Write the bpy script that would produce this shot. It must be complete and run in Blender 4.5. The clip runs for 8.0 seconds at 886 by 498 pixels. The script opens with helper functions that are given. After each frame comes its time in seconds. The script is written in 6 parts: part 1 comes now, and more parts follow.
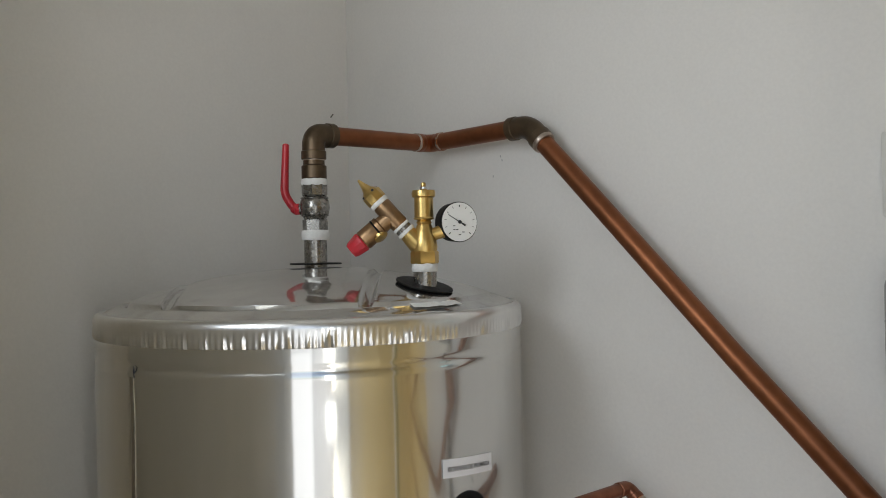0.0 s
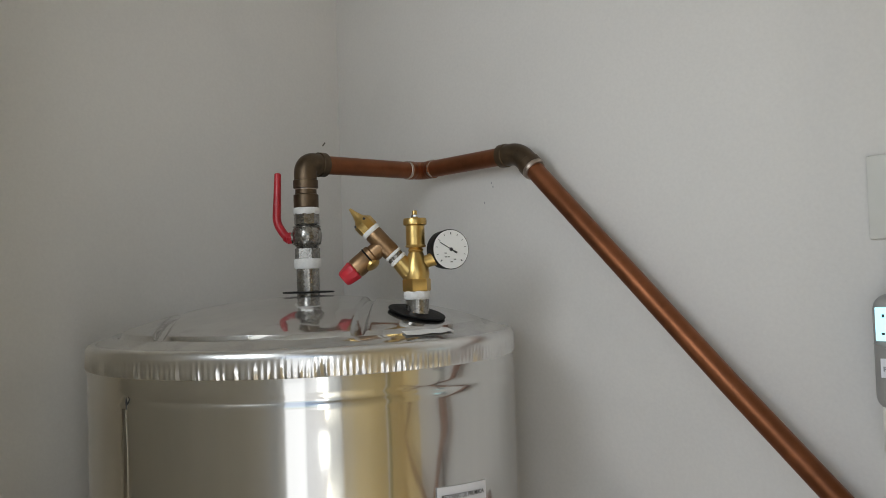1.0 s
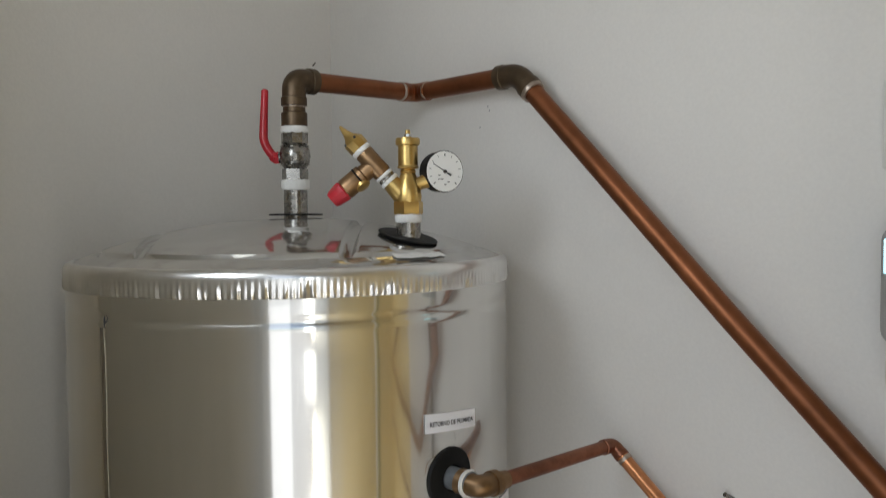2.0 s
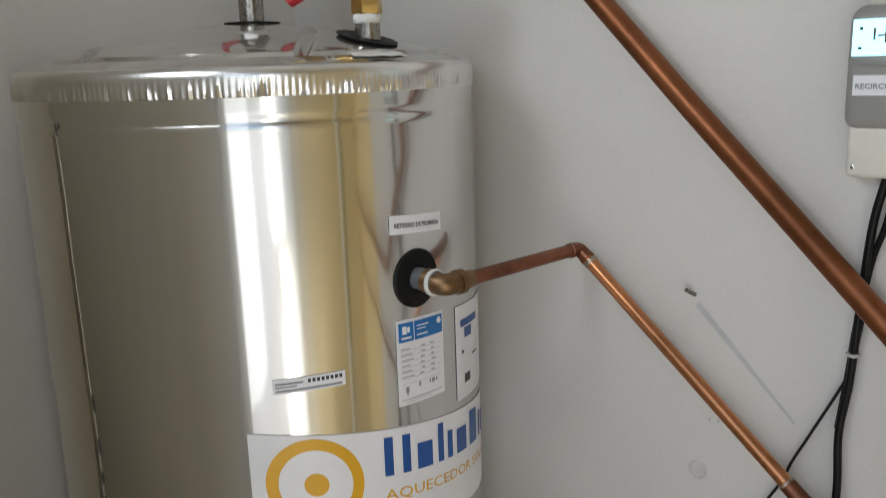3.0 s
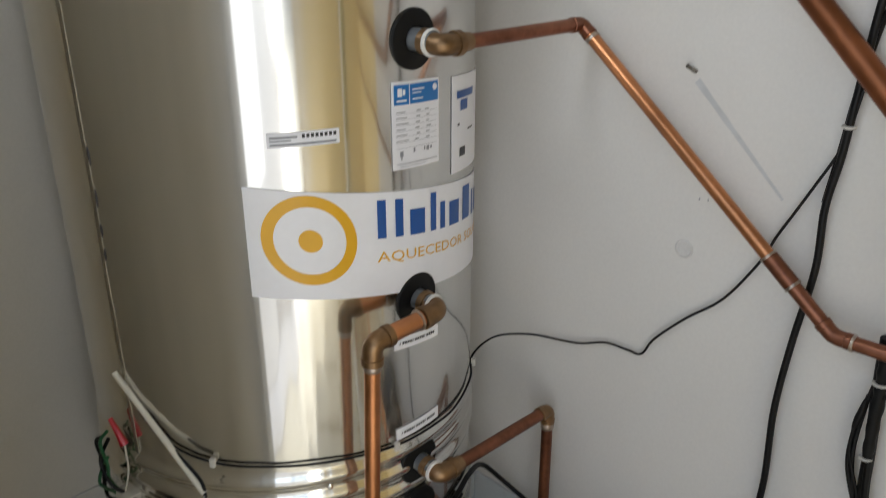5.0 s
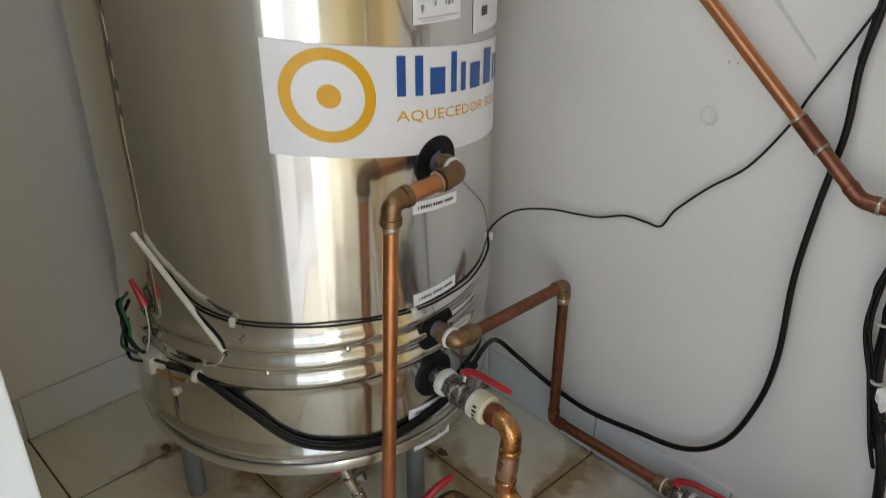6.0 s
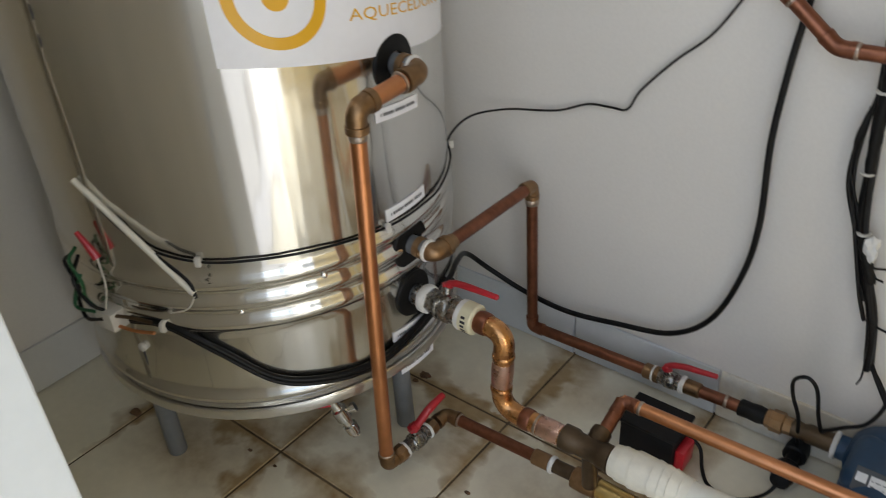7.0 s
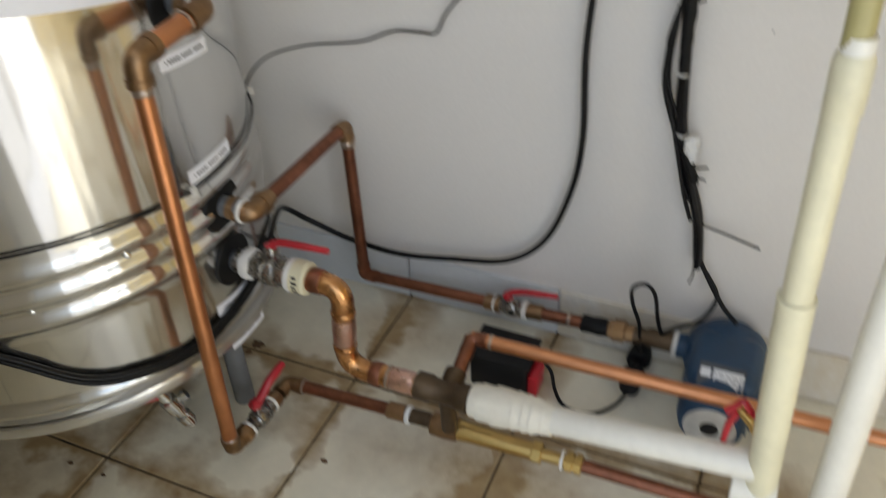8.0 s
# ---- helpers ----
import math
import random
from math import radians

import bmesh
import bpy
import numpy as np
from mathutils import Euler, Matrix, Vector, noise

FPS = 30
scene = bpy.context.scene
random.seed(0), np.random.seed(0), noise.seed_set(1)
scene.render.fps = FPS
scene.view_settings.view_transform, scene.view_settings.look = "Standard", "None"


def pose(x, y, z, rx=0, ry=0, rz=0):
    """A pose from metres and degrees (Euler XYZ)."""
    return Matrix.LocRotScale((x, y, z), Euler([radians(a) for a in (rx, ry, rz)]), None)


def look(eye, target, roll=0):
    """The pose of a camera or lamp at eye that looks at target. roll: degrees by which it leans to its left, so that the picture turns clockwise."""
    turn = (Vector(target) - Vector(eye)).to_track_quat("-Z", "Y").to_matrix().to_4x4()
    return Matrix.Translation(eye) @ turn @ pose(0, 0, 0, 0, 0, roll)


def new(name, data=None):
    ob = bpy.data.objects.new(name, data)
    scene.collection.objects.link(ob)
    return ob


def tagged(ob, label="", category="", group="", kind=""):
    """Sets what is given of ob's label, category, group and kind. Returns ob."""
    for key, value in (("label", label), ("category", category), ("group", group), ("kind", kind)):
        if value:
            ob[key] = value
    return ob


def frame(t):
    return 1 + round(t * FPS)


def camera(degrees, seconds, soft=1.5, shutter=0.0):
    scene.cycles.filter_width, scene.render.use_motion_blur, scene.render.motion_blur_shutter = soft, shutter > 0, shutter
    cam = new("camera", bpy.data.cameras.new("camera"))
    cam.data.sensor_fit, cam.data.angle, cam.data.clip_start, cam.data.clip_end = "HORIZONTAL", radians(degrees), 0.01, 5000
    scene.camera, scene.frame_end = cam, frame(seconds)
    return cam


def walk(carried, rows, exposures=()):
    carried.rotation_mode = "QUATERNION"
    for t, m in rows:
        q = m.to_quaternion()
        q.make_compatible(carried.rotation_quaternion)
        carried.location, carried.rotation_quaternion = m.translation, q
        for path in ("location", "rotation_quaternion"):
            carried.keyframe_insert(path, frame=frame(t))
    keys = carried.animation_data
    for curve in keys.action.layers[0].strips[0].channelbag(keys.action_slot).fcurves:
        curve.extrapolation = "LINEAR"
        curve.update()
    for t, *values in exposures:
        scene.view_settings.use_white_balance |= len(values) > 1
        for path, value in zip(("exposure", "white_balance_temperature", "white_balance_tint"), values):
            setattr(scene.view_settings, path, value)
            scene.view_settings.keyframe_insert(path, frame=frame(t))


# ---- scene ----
cam = camera(56.15, 8.0, soft=0.95, shutter=0.42)
# seconds, x, y, z, yaw, pitch, roll
PATH = [
    (0, 1.2315, -0.8284, 1.5533, 47.250, 0.236, 1.189),
    (0.2, 1.2331, -0.8280, 1.5541, 47.737, 0.139, 1.922),
    (0.5, 1.2354, -0.8275, 1.5554, 48.783, -0.438, 2.253),
    (0.7, 1.2369, -0.8284, 1.5565, 48.102, 0.246, 1.735),
    (0.8, 1.2377, -0.8289, 1.5570, 47.142, 1.299, 1.683),
    (1, 1.2393, -0.8298, 1.5580, 46.871, 1.901, 1.866),
    (1.2, 1.2384, -0.8283, 1.5554, 46.791, 1.070, 1.850),
    (2.3, 1.1925, -0.7849, 1.5045, 46.546, -4.654, 0.804),
    (2.5, 1.2012, -0.7779, 1.4749, 46.850, -6.816, 1.587),
    (2.8, 1.2106, -0.7752, 1.4667, 44.499, -10.463, 1.523),
    (3, 1.2168, -0.7734, 1.4613, 44.998, -12.539, 1.802),
    (3.2, 1.2195, -0.7794, 1.4528, 44.632, -13.394, 1.536),
    (3.5, 1.2235, -0.7884, 1.4401, 45.532, -14.918, 1.320),
    (3.7, 1.2259, -0.7904, 1.4355, 45.936, -15.134, 1.425),
    (4, 1.2296, -0.7935, 1.4287, 46.002, -15.704, 1.319),
    (4.2, 1.2347, -0.7930, 1.4118, 46.064, -17.154, 1.100),
    (4.5, 1.2423, -0.7922, 1.3865, 46.570, -19.293, 0.192),
    (4.7, 1.2428, -0.7924, 1.3724, 45.656, -20.966, -0.122),
    (5, 1.2435, -0.7928, 1.3513, 45.530, -23.231, -0.022),
    (5.2, 1.2539, -0.7922, 1.3431, 46.536, -24.952, 0.709),
    (6.3, 1.2496, -0.8170, 1.2534, 46.381, -30.460, -0.304),
    (6.5, 1.2350, -0.8196, 1.2409, 44.826, -30.792, 1.100),
    (6.6, 1.2226, -0.8251, 1.2321, 42.985, -30.990, 1.001),
    (6.8, 1.1977, -0.8360, 1.2144, 41.103, -33.396, 2.630),
    (7, 1.1728, -0.8469, 1.1967, 38.505, -33.450, 3.258),
    (7.1, 1.1599, -0.8440, 1.1942, 36.905, -34.622, 3.950),
    (7.2, 1.1470, -0.8412, 1.1916, 35.279, -35.180, 4.144),
    (7.3, 1.1341, -0.8384, 1.1890, 32.092, -36.003, 2.871),
    (7.5, 1.1082, -0.8327, 1.1839, 29.813, -36.198, 2.273),
    (7.6, 1.1068, -0.8242, 1.1759, 28.526, -36.046, 2.000),
    (7.7, 1.1054, -0.8157, 1.1679, 27.818, -36.352, 2.591),
    (7.8, 1.1040, -0.8072, 1.1599, 25.453, -36.566, 2.028),
    (7.9, 1.1027, -0.7987, 1.1519, 24.960, -36.565, 1.590),
    (8, 1.1013, -0.7902, 1.1439, 23.211, -38.069, 2.230),
]
EXPOSURES = [(0.0, -0.06), (1.2, -0.06), (2.5, 0.05), (5.0, 0.26), (6.5, 0.39), (7.5, 0.43), (8.0, 0.56)]
walk(cam, [(t, pose(x, y, z, 90 + pitch, roll, yaw)) for t, x, y, z, yaw, pitch, roll in PATH], EXPOSURES)

# ---- light ----
XL, YW, YF, XE, ZC = -0.396, 0.372, -0.735, 2.25, 2.55   # left wall, right wall, door wall, end wall, ceiling
DOOR0, DOOR1, DOORH, WT = 0.712, 2.19, 2.1, 0.2

world = bpy.data.worlds.new("sky")
scene.world = world
world.use_nodes = True
wn = world.node_tree
sky = wn.nodes.new("ShaderNodeTexSky")
sky.sky_type, sky.sun_disc, sky.sun_elevation, sky.sun_rotation = "NISHITA", False, radians(77), radians(180)
wn.links.new(sky.outputs["Color"], wn.nodes["Background"].inputs["Color"])
wn.nodes["Background"].inputs["Strength"].default_value = 0.12

sun = new("sun", bpy.data.lights.new("sun", "SUN"))
sun.data.energy, sun.data.angle, sun.data.color = 2.4, radians(0.6), (1.0, 0.96, 0.9)
sun.matrix_world = look((0, -1.385, 6), (0, 0, 0))

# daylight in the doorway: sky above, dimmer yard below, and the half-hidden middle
# the warm lamp is added, for bounce from the cream wall and floor
COOL, WARM_BOUNCE = (0.93, 0.958, 0.985), (1.0, 0.94, 0.82)
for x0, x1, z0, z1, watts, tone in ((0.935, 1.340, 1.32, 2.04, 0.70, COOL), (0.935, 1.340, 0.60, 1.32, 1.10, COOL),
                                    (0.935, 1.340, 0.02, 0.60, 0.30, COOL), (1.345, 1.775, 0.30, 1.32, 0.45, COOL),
                                    (1.780, 2.000, 0.02, 0.60, 0.80, COOL), (2.000, 2.150, 0.02, 0.80, 3.00, WARM_BOUNCE)):
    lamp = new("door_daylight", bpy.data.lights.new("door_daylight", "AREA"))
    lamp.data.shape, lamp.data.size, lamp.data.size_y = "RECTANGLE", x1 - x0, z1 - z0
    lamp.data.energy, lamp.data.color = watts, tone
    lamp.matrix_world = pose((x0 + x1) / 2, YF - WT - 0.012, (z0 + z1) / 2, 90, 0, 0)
# lamp added outside the doorway, standing in for the bright yard
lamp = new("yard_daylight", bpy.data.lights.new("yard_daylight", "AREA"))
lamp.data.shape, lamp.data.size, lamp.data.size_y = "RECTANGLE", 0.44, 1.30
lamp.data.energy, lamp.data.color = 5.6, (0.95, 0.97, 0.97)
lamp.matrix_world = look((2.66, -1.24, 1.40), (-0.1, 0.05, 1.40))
# lamp in an unseen window, added to the door wall to brighten the corner
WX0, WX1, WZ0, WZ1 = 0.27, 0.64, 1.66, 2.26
lamp = new("corner_fill_light", bpy.data.lights.new("corner_fill_light", "AREA"))
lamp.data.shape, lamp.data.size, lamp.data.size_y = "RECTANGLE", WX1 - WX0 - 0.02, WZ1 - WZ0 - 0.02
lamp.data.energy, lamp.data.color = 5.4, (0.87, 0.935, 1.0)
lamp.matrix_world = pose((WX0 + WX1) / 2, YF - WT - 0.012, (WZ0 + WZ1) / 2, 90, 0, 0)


# ---- materials ----
def mat(name, base, rough=0.5, metal=0.0, var=0.12, scale=6.0, fine=60.0, bump=0.0, rvar=0.1, dark=None, stains=0.0,
        stain_scale=3.0, stretch=(1, 1, 1), emit=0.0, coat=0.0):
    """Principled paint or metal with broad and fine variation, stains and fine relief."""
    m = bpy.data.materials.new(name)
    m.use_nodes = True
    nt = m.node_tree
    b = nt.nodes["Principled BSDF"]
    geo = nt.nodes.new("ShaderNodeNewGeometry")
    mp = nt.nodes.new("ShaderNodeMapping")
    mp.inputs["Scale"].default_value = stretch
    nt.links.new(geo.outputs["Position"], mp.inputs["Vector"])
    n1, n2 = nt.nodes.new("ShaderNodeTexNoise"), nt.nodes.new("ShaderNodeTexNoise")
    n1.inputs["Scale"].default_value, n1.inputs["Detail"].default_value = scale, 6
    n2.inputs["Scale"].default_value, n2.inputs["Detail"].default_value = fine, 4
    for n in (n1, n2):
        nt.links.new(mp.outputs["Vector"], n.inputs["Vector"])
    add = nt.nodes.new("ShaderNodeMath")
    add.operation = "MULTIPLY_ADD"
    nt.links.new(n2.outputs["Fac"], add.inputs[0])
    add.inputs[1].default_value = 0.45
    nt.links.new(n1.outputs["Fac"], add.inputs[2])
    ramp = nt.nodes.new("ShaderNodeMapRange")
    ramp.inputs["From Min"].default_value, ramp.inputs["From Max"].default_value = 0.45, 1.0
    ramp.inputs["To Min"].default_value, ramp.inputs["To Max"].default_value = 0.0, 1.0
    nt.links.new(add.outputs[0], ramp.inputs["Value"])
    mix = nt.nodes.new("ShaderNodeMix")
    mix.data_type = "RGBA"
    lo = dark or tuple(c * (1 - 2 * var) for c in base)
    hi = tuple(min(1, c * (1 + var)) for c in base)
    mix.inputs[6].default_value, mix.inputs[7].default_value = (*lo, 1), (*hi, 1)
    nt.links.new(ramp.outputs[0], mix.inputs[0])
    col = mix.outputs[2]
    if stains:
        n3 = nt.nodes.new("ShaderNodeTexNoise")
        n3.inputs["Scale"].default_value, n3.inputs["Detail"].default_value, n3.inputs["Roughness"].default_value = stain_scale, 8, 0.65
        nt.links.new(geo.outputs["Position"], n3.inputs["Vector"])
        r3 = nt.nodes.new("ShaderNodeMapRange")
        r3.inputs["From Min"].default_value, r3.inputs["From Max"].default_value = 0.56, 0.72
        r3.inputs["To Max"].default_value = stains
        nt.links.new(n3.outputs["Fac"], r3.inputs["Value"])
        m3 = nt.nodes.new("ShaderNodeMix")
        m3.data_type = "RGBA"
        nt.links.new(r3.outputs[0], m3.inputs[0])
        nt.links.new(col, m3.inputs[6])
        m3.inputs[7].default_value = (*(c * 0.55 for c in base), 1)
        col = m3.outputs[2]
    nt.links.new(col, b.inputs["Base Color"])
    rr = nt.nodes.new("ShaderNodeMapRange")
    rr.inputs["To Min"].default_value, rr.inputs["To Max"].default_value = max(0.02, rough - rvar), min(1, rough + rvar)
    nt.links.new(n2.outputs["Fac"], rr.inputs["Value"])
    nt.links.new(rr.outputs[0], b.inputs["Roughness"])
    b.inputs["Metallic"].default_value = metal
    b.inputs["Coat Weight"].default_value = coat
    if bump:
        bp = nt.nodes.new("ShaderNodeBump")
        bp.inputs["Strength"].default_value, bp.inputs["Distance"].default_value = bump, 0.002
        nt.links.new(add.outputs[0], bp.inputs["Height"])
        nt.links.new(bp.outputs["Normal"], b.inputs["Normal"])
    if emit:
        b.inputs["Emission Color"].default_value = (*base, 1)
        b.inputs["Emission Strength"].default_value = emit
    return m


M_WALL = mat("wall_paint", (0.73, 0.705, 0.668), 0.72, var=0.04, scale=1.6, fine=170, bump=0.28, stains=0.10, stain_scale=2.2)
M_FRONT = mat("dull_cream_paint", (0.64, 0.615, 0.545), 0.7, var=0.05, scale=2, fine=120, bump=0.2)
# also puts warm light into the unseen end of the right wall
M_CREAM = mat("cream_paint", (0.80, 0.63, 0.31), 0.6, var=0.05, scale=2, fine=120, bump=0.1)
M_CEIL = mat("ceiling_paint", (0.82, 0.81, 0.79), 0.8, var=0.03, scale=2, fine=150, bump=0.1)
M_WHITE = mat("white_door_paint", (0.63, 0.66, 0.665), 0.35, var=0.03, scale=4, fine=90, bump=0.03)
M_GROUT = mat("grout", (0.15, 0.105, 0.058), 0.9, var=0.3, scale=9, fine=120, bump=0.4, dark=(0.025, 0.018, 0.010))


def hazy(m, rough, share):
    """Adds the milky second gloss of thin film and fine scratches to a metal."""
    nt = m.node_tree
    a = nt.nodes["Principled BSDF"]
    b = nt.nodes.new("ShaderNodeBsdfPrincipled")
    nt.links.new(a.inputs["Base Color"].links[0].from_socket, b.inputs["Base Color"])
    b.inputs["Metallic"].default_value, b.inputs["Roughness"].default_value = a.inputs["Metallic"].default_value, rough
    mix = nt.nodes.new("ShaderNodeMixShader")
    mix.inputs[0].default_value = share
    nt.links.new(a.outputs[0], mix.inputs[1])
    nt.links.new(b.outputs[0], mix.inputs[2])
    nt.links.new(mix.outputs[0], nt.nodes["Material Output"].inputs["Surface"])
    return m


M_STEEL = hazy(mat("tank_steel", (0.74, 0.73, 0.70), 0.08, 1.0, var=0.06, scale=2.5, fine=34, rvar=0.03, stretch=(1, 1, 0.05)), 0.24, 0.48)
M_SEAM = mat("seam_steel", (0.40, 0.37, 0.31), 0.48, 1.0, var=0.15, scale=20, fine=90)
M_RIM = hazy(mat("crimped_aluminium", (0.80, 0.79, 0.77), 0.14, 1.0, var=0.06, scale=8, fine=60, rvar=0.05), 0.34, 0.60)
M_LID = hazy(mat("lid_aluminium", (0.66, 0.655, 0.64), 0.08, 1.0, var=0.07, scale=5, fine=40, rvar=0.05, stains=0.6, stain_scale=15), 0.40, 0.25)
M_COPPER = mat("bright_copper", (0.66, 0.29, 0.135), 0.33, 1.0, var=0.12, scale=9, fine=50, rvar=0.08, stains=0.35, stain_scale=14)
M_COPPER_OLD = mat("dull_copper", (0.30, 0.125, 0.075), 0.42, 1.0, var=0.22, scale=10, fine=80, rvar=0.12, stains=0.6, stain_scale=18)
M_COPPER_BIG = mat("brown_copper", (0.285, 0.108, 0.050), 0.44, 1.0, var=0.16, scale=7, fine=60, rvar=0.1, stains=0.5, stain_scale=8)
M_SWAN = mat("heat_tinted_copper", (0.66, 0.36, 0.15), 0.28, 1.0, var=0.2, scale=16, fine=60, rvar=0.14, dark=(0.33, 0.13, 0.05), stains=0.5, stain_scale=26)
M_BRONZE = mat("bronze_fitting", (0.33, 0.205, 0.11), 0.42, 1.0, var=0.2, scale=14, fine=90, rvar=0.12, stains=0.5, stain_scale=22)
M_DARKBRONZE = mat("dark_bronze_fitting", (0.135, 0.095, 0.06), 0.45, 0.9, var=0.22, scale=16, fine=90, rvar=0.12)
M_BRASS = mat("yellow_brass", (0.66, 0.455, 0.165), 0.34, 1.0, var=0.12, scale=14, fine=90, rvar=0.08)
M_SOLDER = mat("solder", (0.52, 0.43, 0.36), 0.40, 1.0, var=0.2, scale=30, fine=160, rvar=0.15, bump=0.4)
M_IRON = mat("galvanised_iron", (0.31, 0.295, 0.27), 0.27, 0.9, var=0.2, scale=20, fine=120, rvar=0.12, stains=0.4, stain_scale=30)
M_CHROME = mat("chrome", (0.75, 0.75, 0.74), 0.14, 1.0, var=0.1, scale=20, fine=90)
M_TAPE = mat("white_thread_tape", (0.80, 0.79, 0.76), 0.6, var=0.08, scale=40, fine=260, bump=0.6)
M_RED = mat("red_enamel", (0.50, 0.018, 0.03), 0.36, var=0.15, scale=18, fine=90, coat=0.2)
M_RUBBER = mat("black_rubber", (0.006, 0.006, 0.006), 0.55, var=0.2, scale=30, fine=160, bump=0.15)
M_CABLE = mat("black_cable", (0.005, 0.005, 0.0055), 0.42, var=0.2, scale=30, fine=160)
M_PLASTIC = mat("black_plastic", (0.009, 0.009, 0.010), 0.55, var=0.2, scale=20, fine=140, bump=0.1)
for m_ in (M_PLASTIC, M_CABLE, M_RUBBER):   # matt blacks
    m_.node_tree.nodes["Principled BSDF"].inputs["Specular IOR Level"].default_value = 0.25
M_GREYPVC = mat("grey_pipe_plastic", (0.17, 0.18, 0.19), 0.42, var=0.1, scale=12, fine=90)
M_IVORY = mat("ivory_pipe_plastic", (0.76, 0.71, 0.50), 0.38, var=0.06, scale=6, fine=70, stains=0.12, stain_scale=7)
M_WPVC = mat("white_pipe_plastic", (0.80, 0.775, 0.69), 0.40, var=0.05, scale=6, fine=70, stains=0.12, stain_scale=9)
M_WRAP = mat("white_wrapping_tape", (0.79, 0.75, 0.64), 0.55, var=0.06, scale=14, fine=120, bump=0.5)
M_BLUE = mat("blue_pump_enamel", (0.014, 0.055, 0.125), 0.40, var=0.15, scale=14, fine=90, stains=0.3, stain_scale=20, bump=0.1)
M_PAPER = mat("white_sticker", (0.88, 0.885, 0.93), 0.34, var=0.02, scale=10, fine=90)
M_INKBLUE = mat("blue_print", (0.010, 0.085, 0.34), 0.34, var=0.05)
M_INKLIGHT = mat("light_blue_print", (0.012, 0.17, 0.50), 0.34, var=0.05)
M_INKYELLOW = mat("yellow_print", (0.80, 0.43, 0.018), 0.34, var=0.03)
M_INK = mat("black_print", (0.03, 0.03, 0.035), 0.4, var=0.05)
M_INKGREY = mat("grey_print", (0.30, 0.31, 0.34), 0.4, var=0.05)
M_GREYCASE = mat("grey_controller_plastic", (0.33, 0.32, 0.30), 0.42, var=0.05, scale=10, fine=200, bump=0.08)
M_LCD = mat("lit_display", (0.50, 0.88, 0.97), 0.2, var=0.0, emit=1.1)
M_GREEN = mat("green_wire", (0.02, 0.12, 0.05), 0.4)
M_DIAL = mat("dial_face", (0.82, 0.82, 0.80), 0.4, var=0.01)
M_MARK = mat("wall_mark", (0.40, 0.395, 0.39), 0.8, var=0.1, scale=20)
M_PATCH = mat("plaster_patch", (0.68, 0.66, 0.63), 0.8, var=0.08, scale=30, fine=200, bump=0.3)
M_TWINE = mat("pale_tie", (0.62, 0.60, 0.55), 0.5, var=0.1)
M_GRIT = mat("rust_grit", (0.16, 0.09, 0.045), 0.85, var=0.3, scale=60, fine=200, bump=0.5)
M_GROUND = mat("outside_paving", (0.40, 0.38, 0.35), 0.9, var=0.1, scale=3, fine=60, bump=0.3)


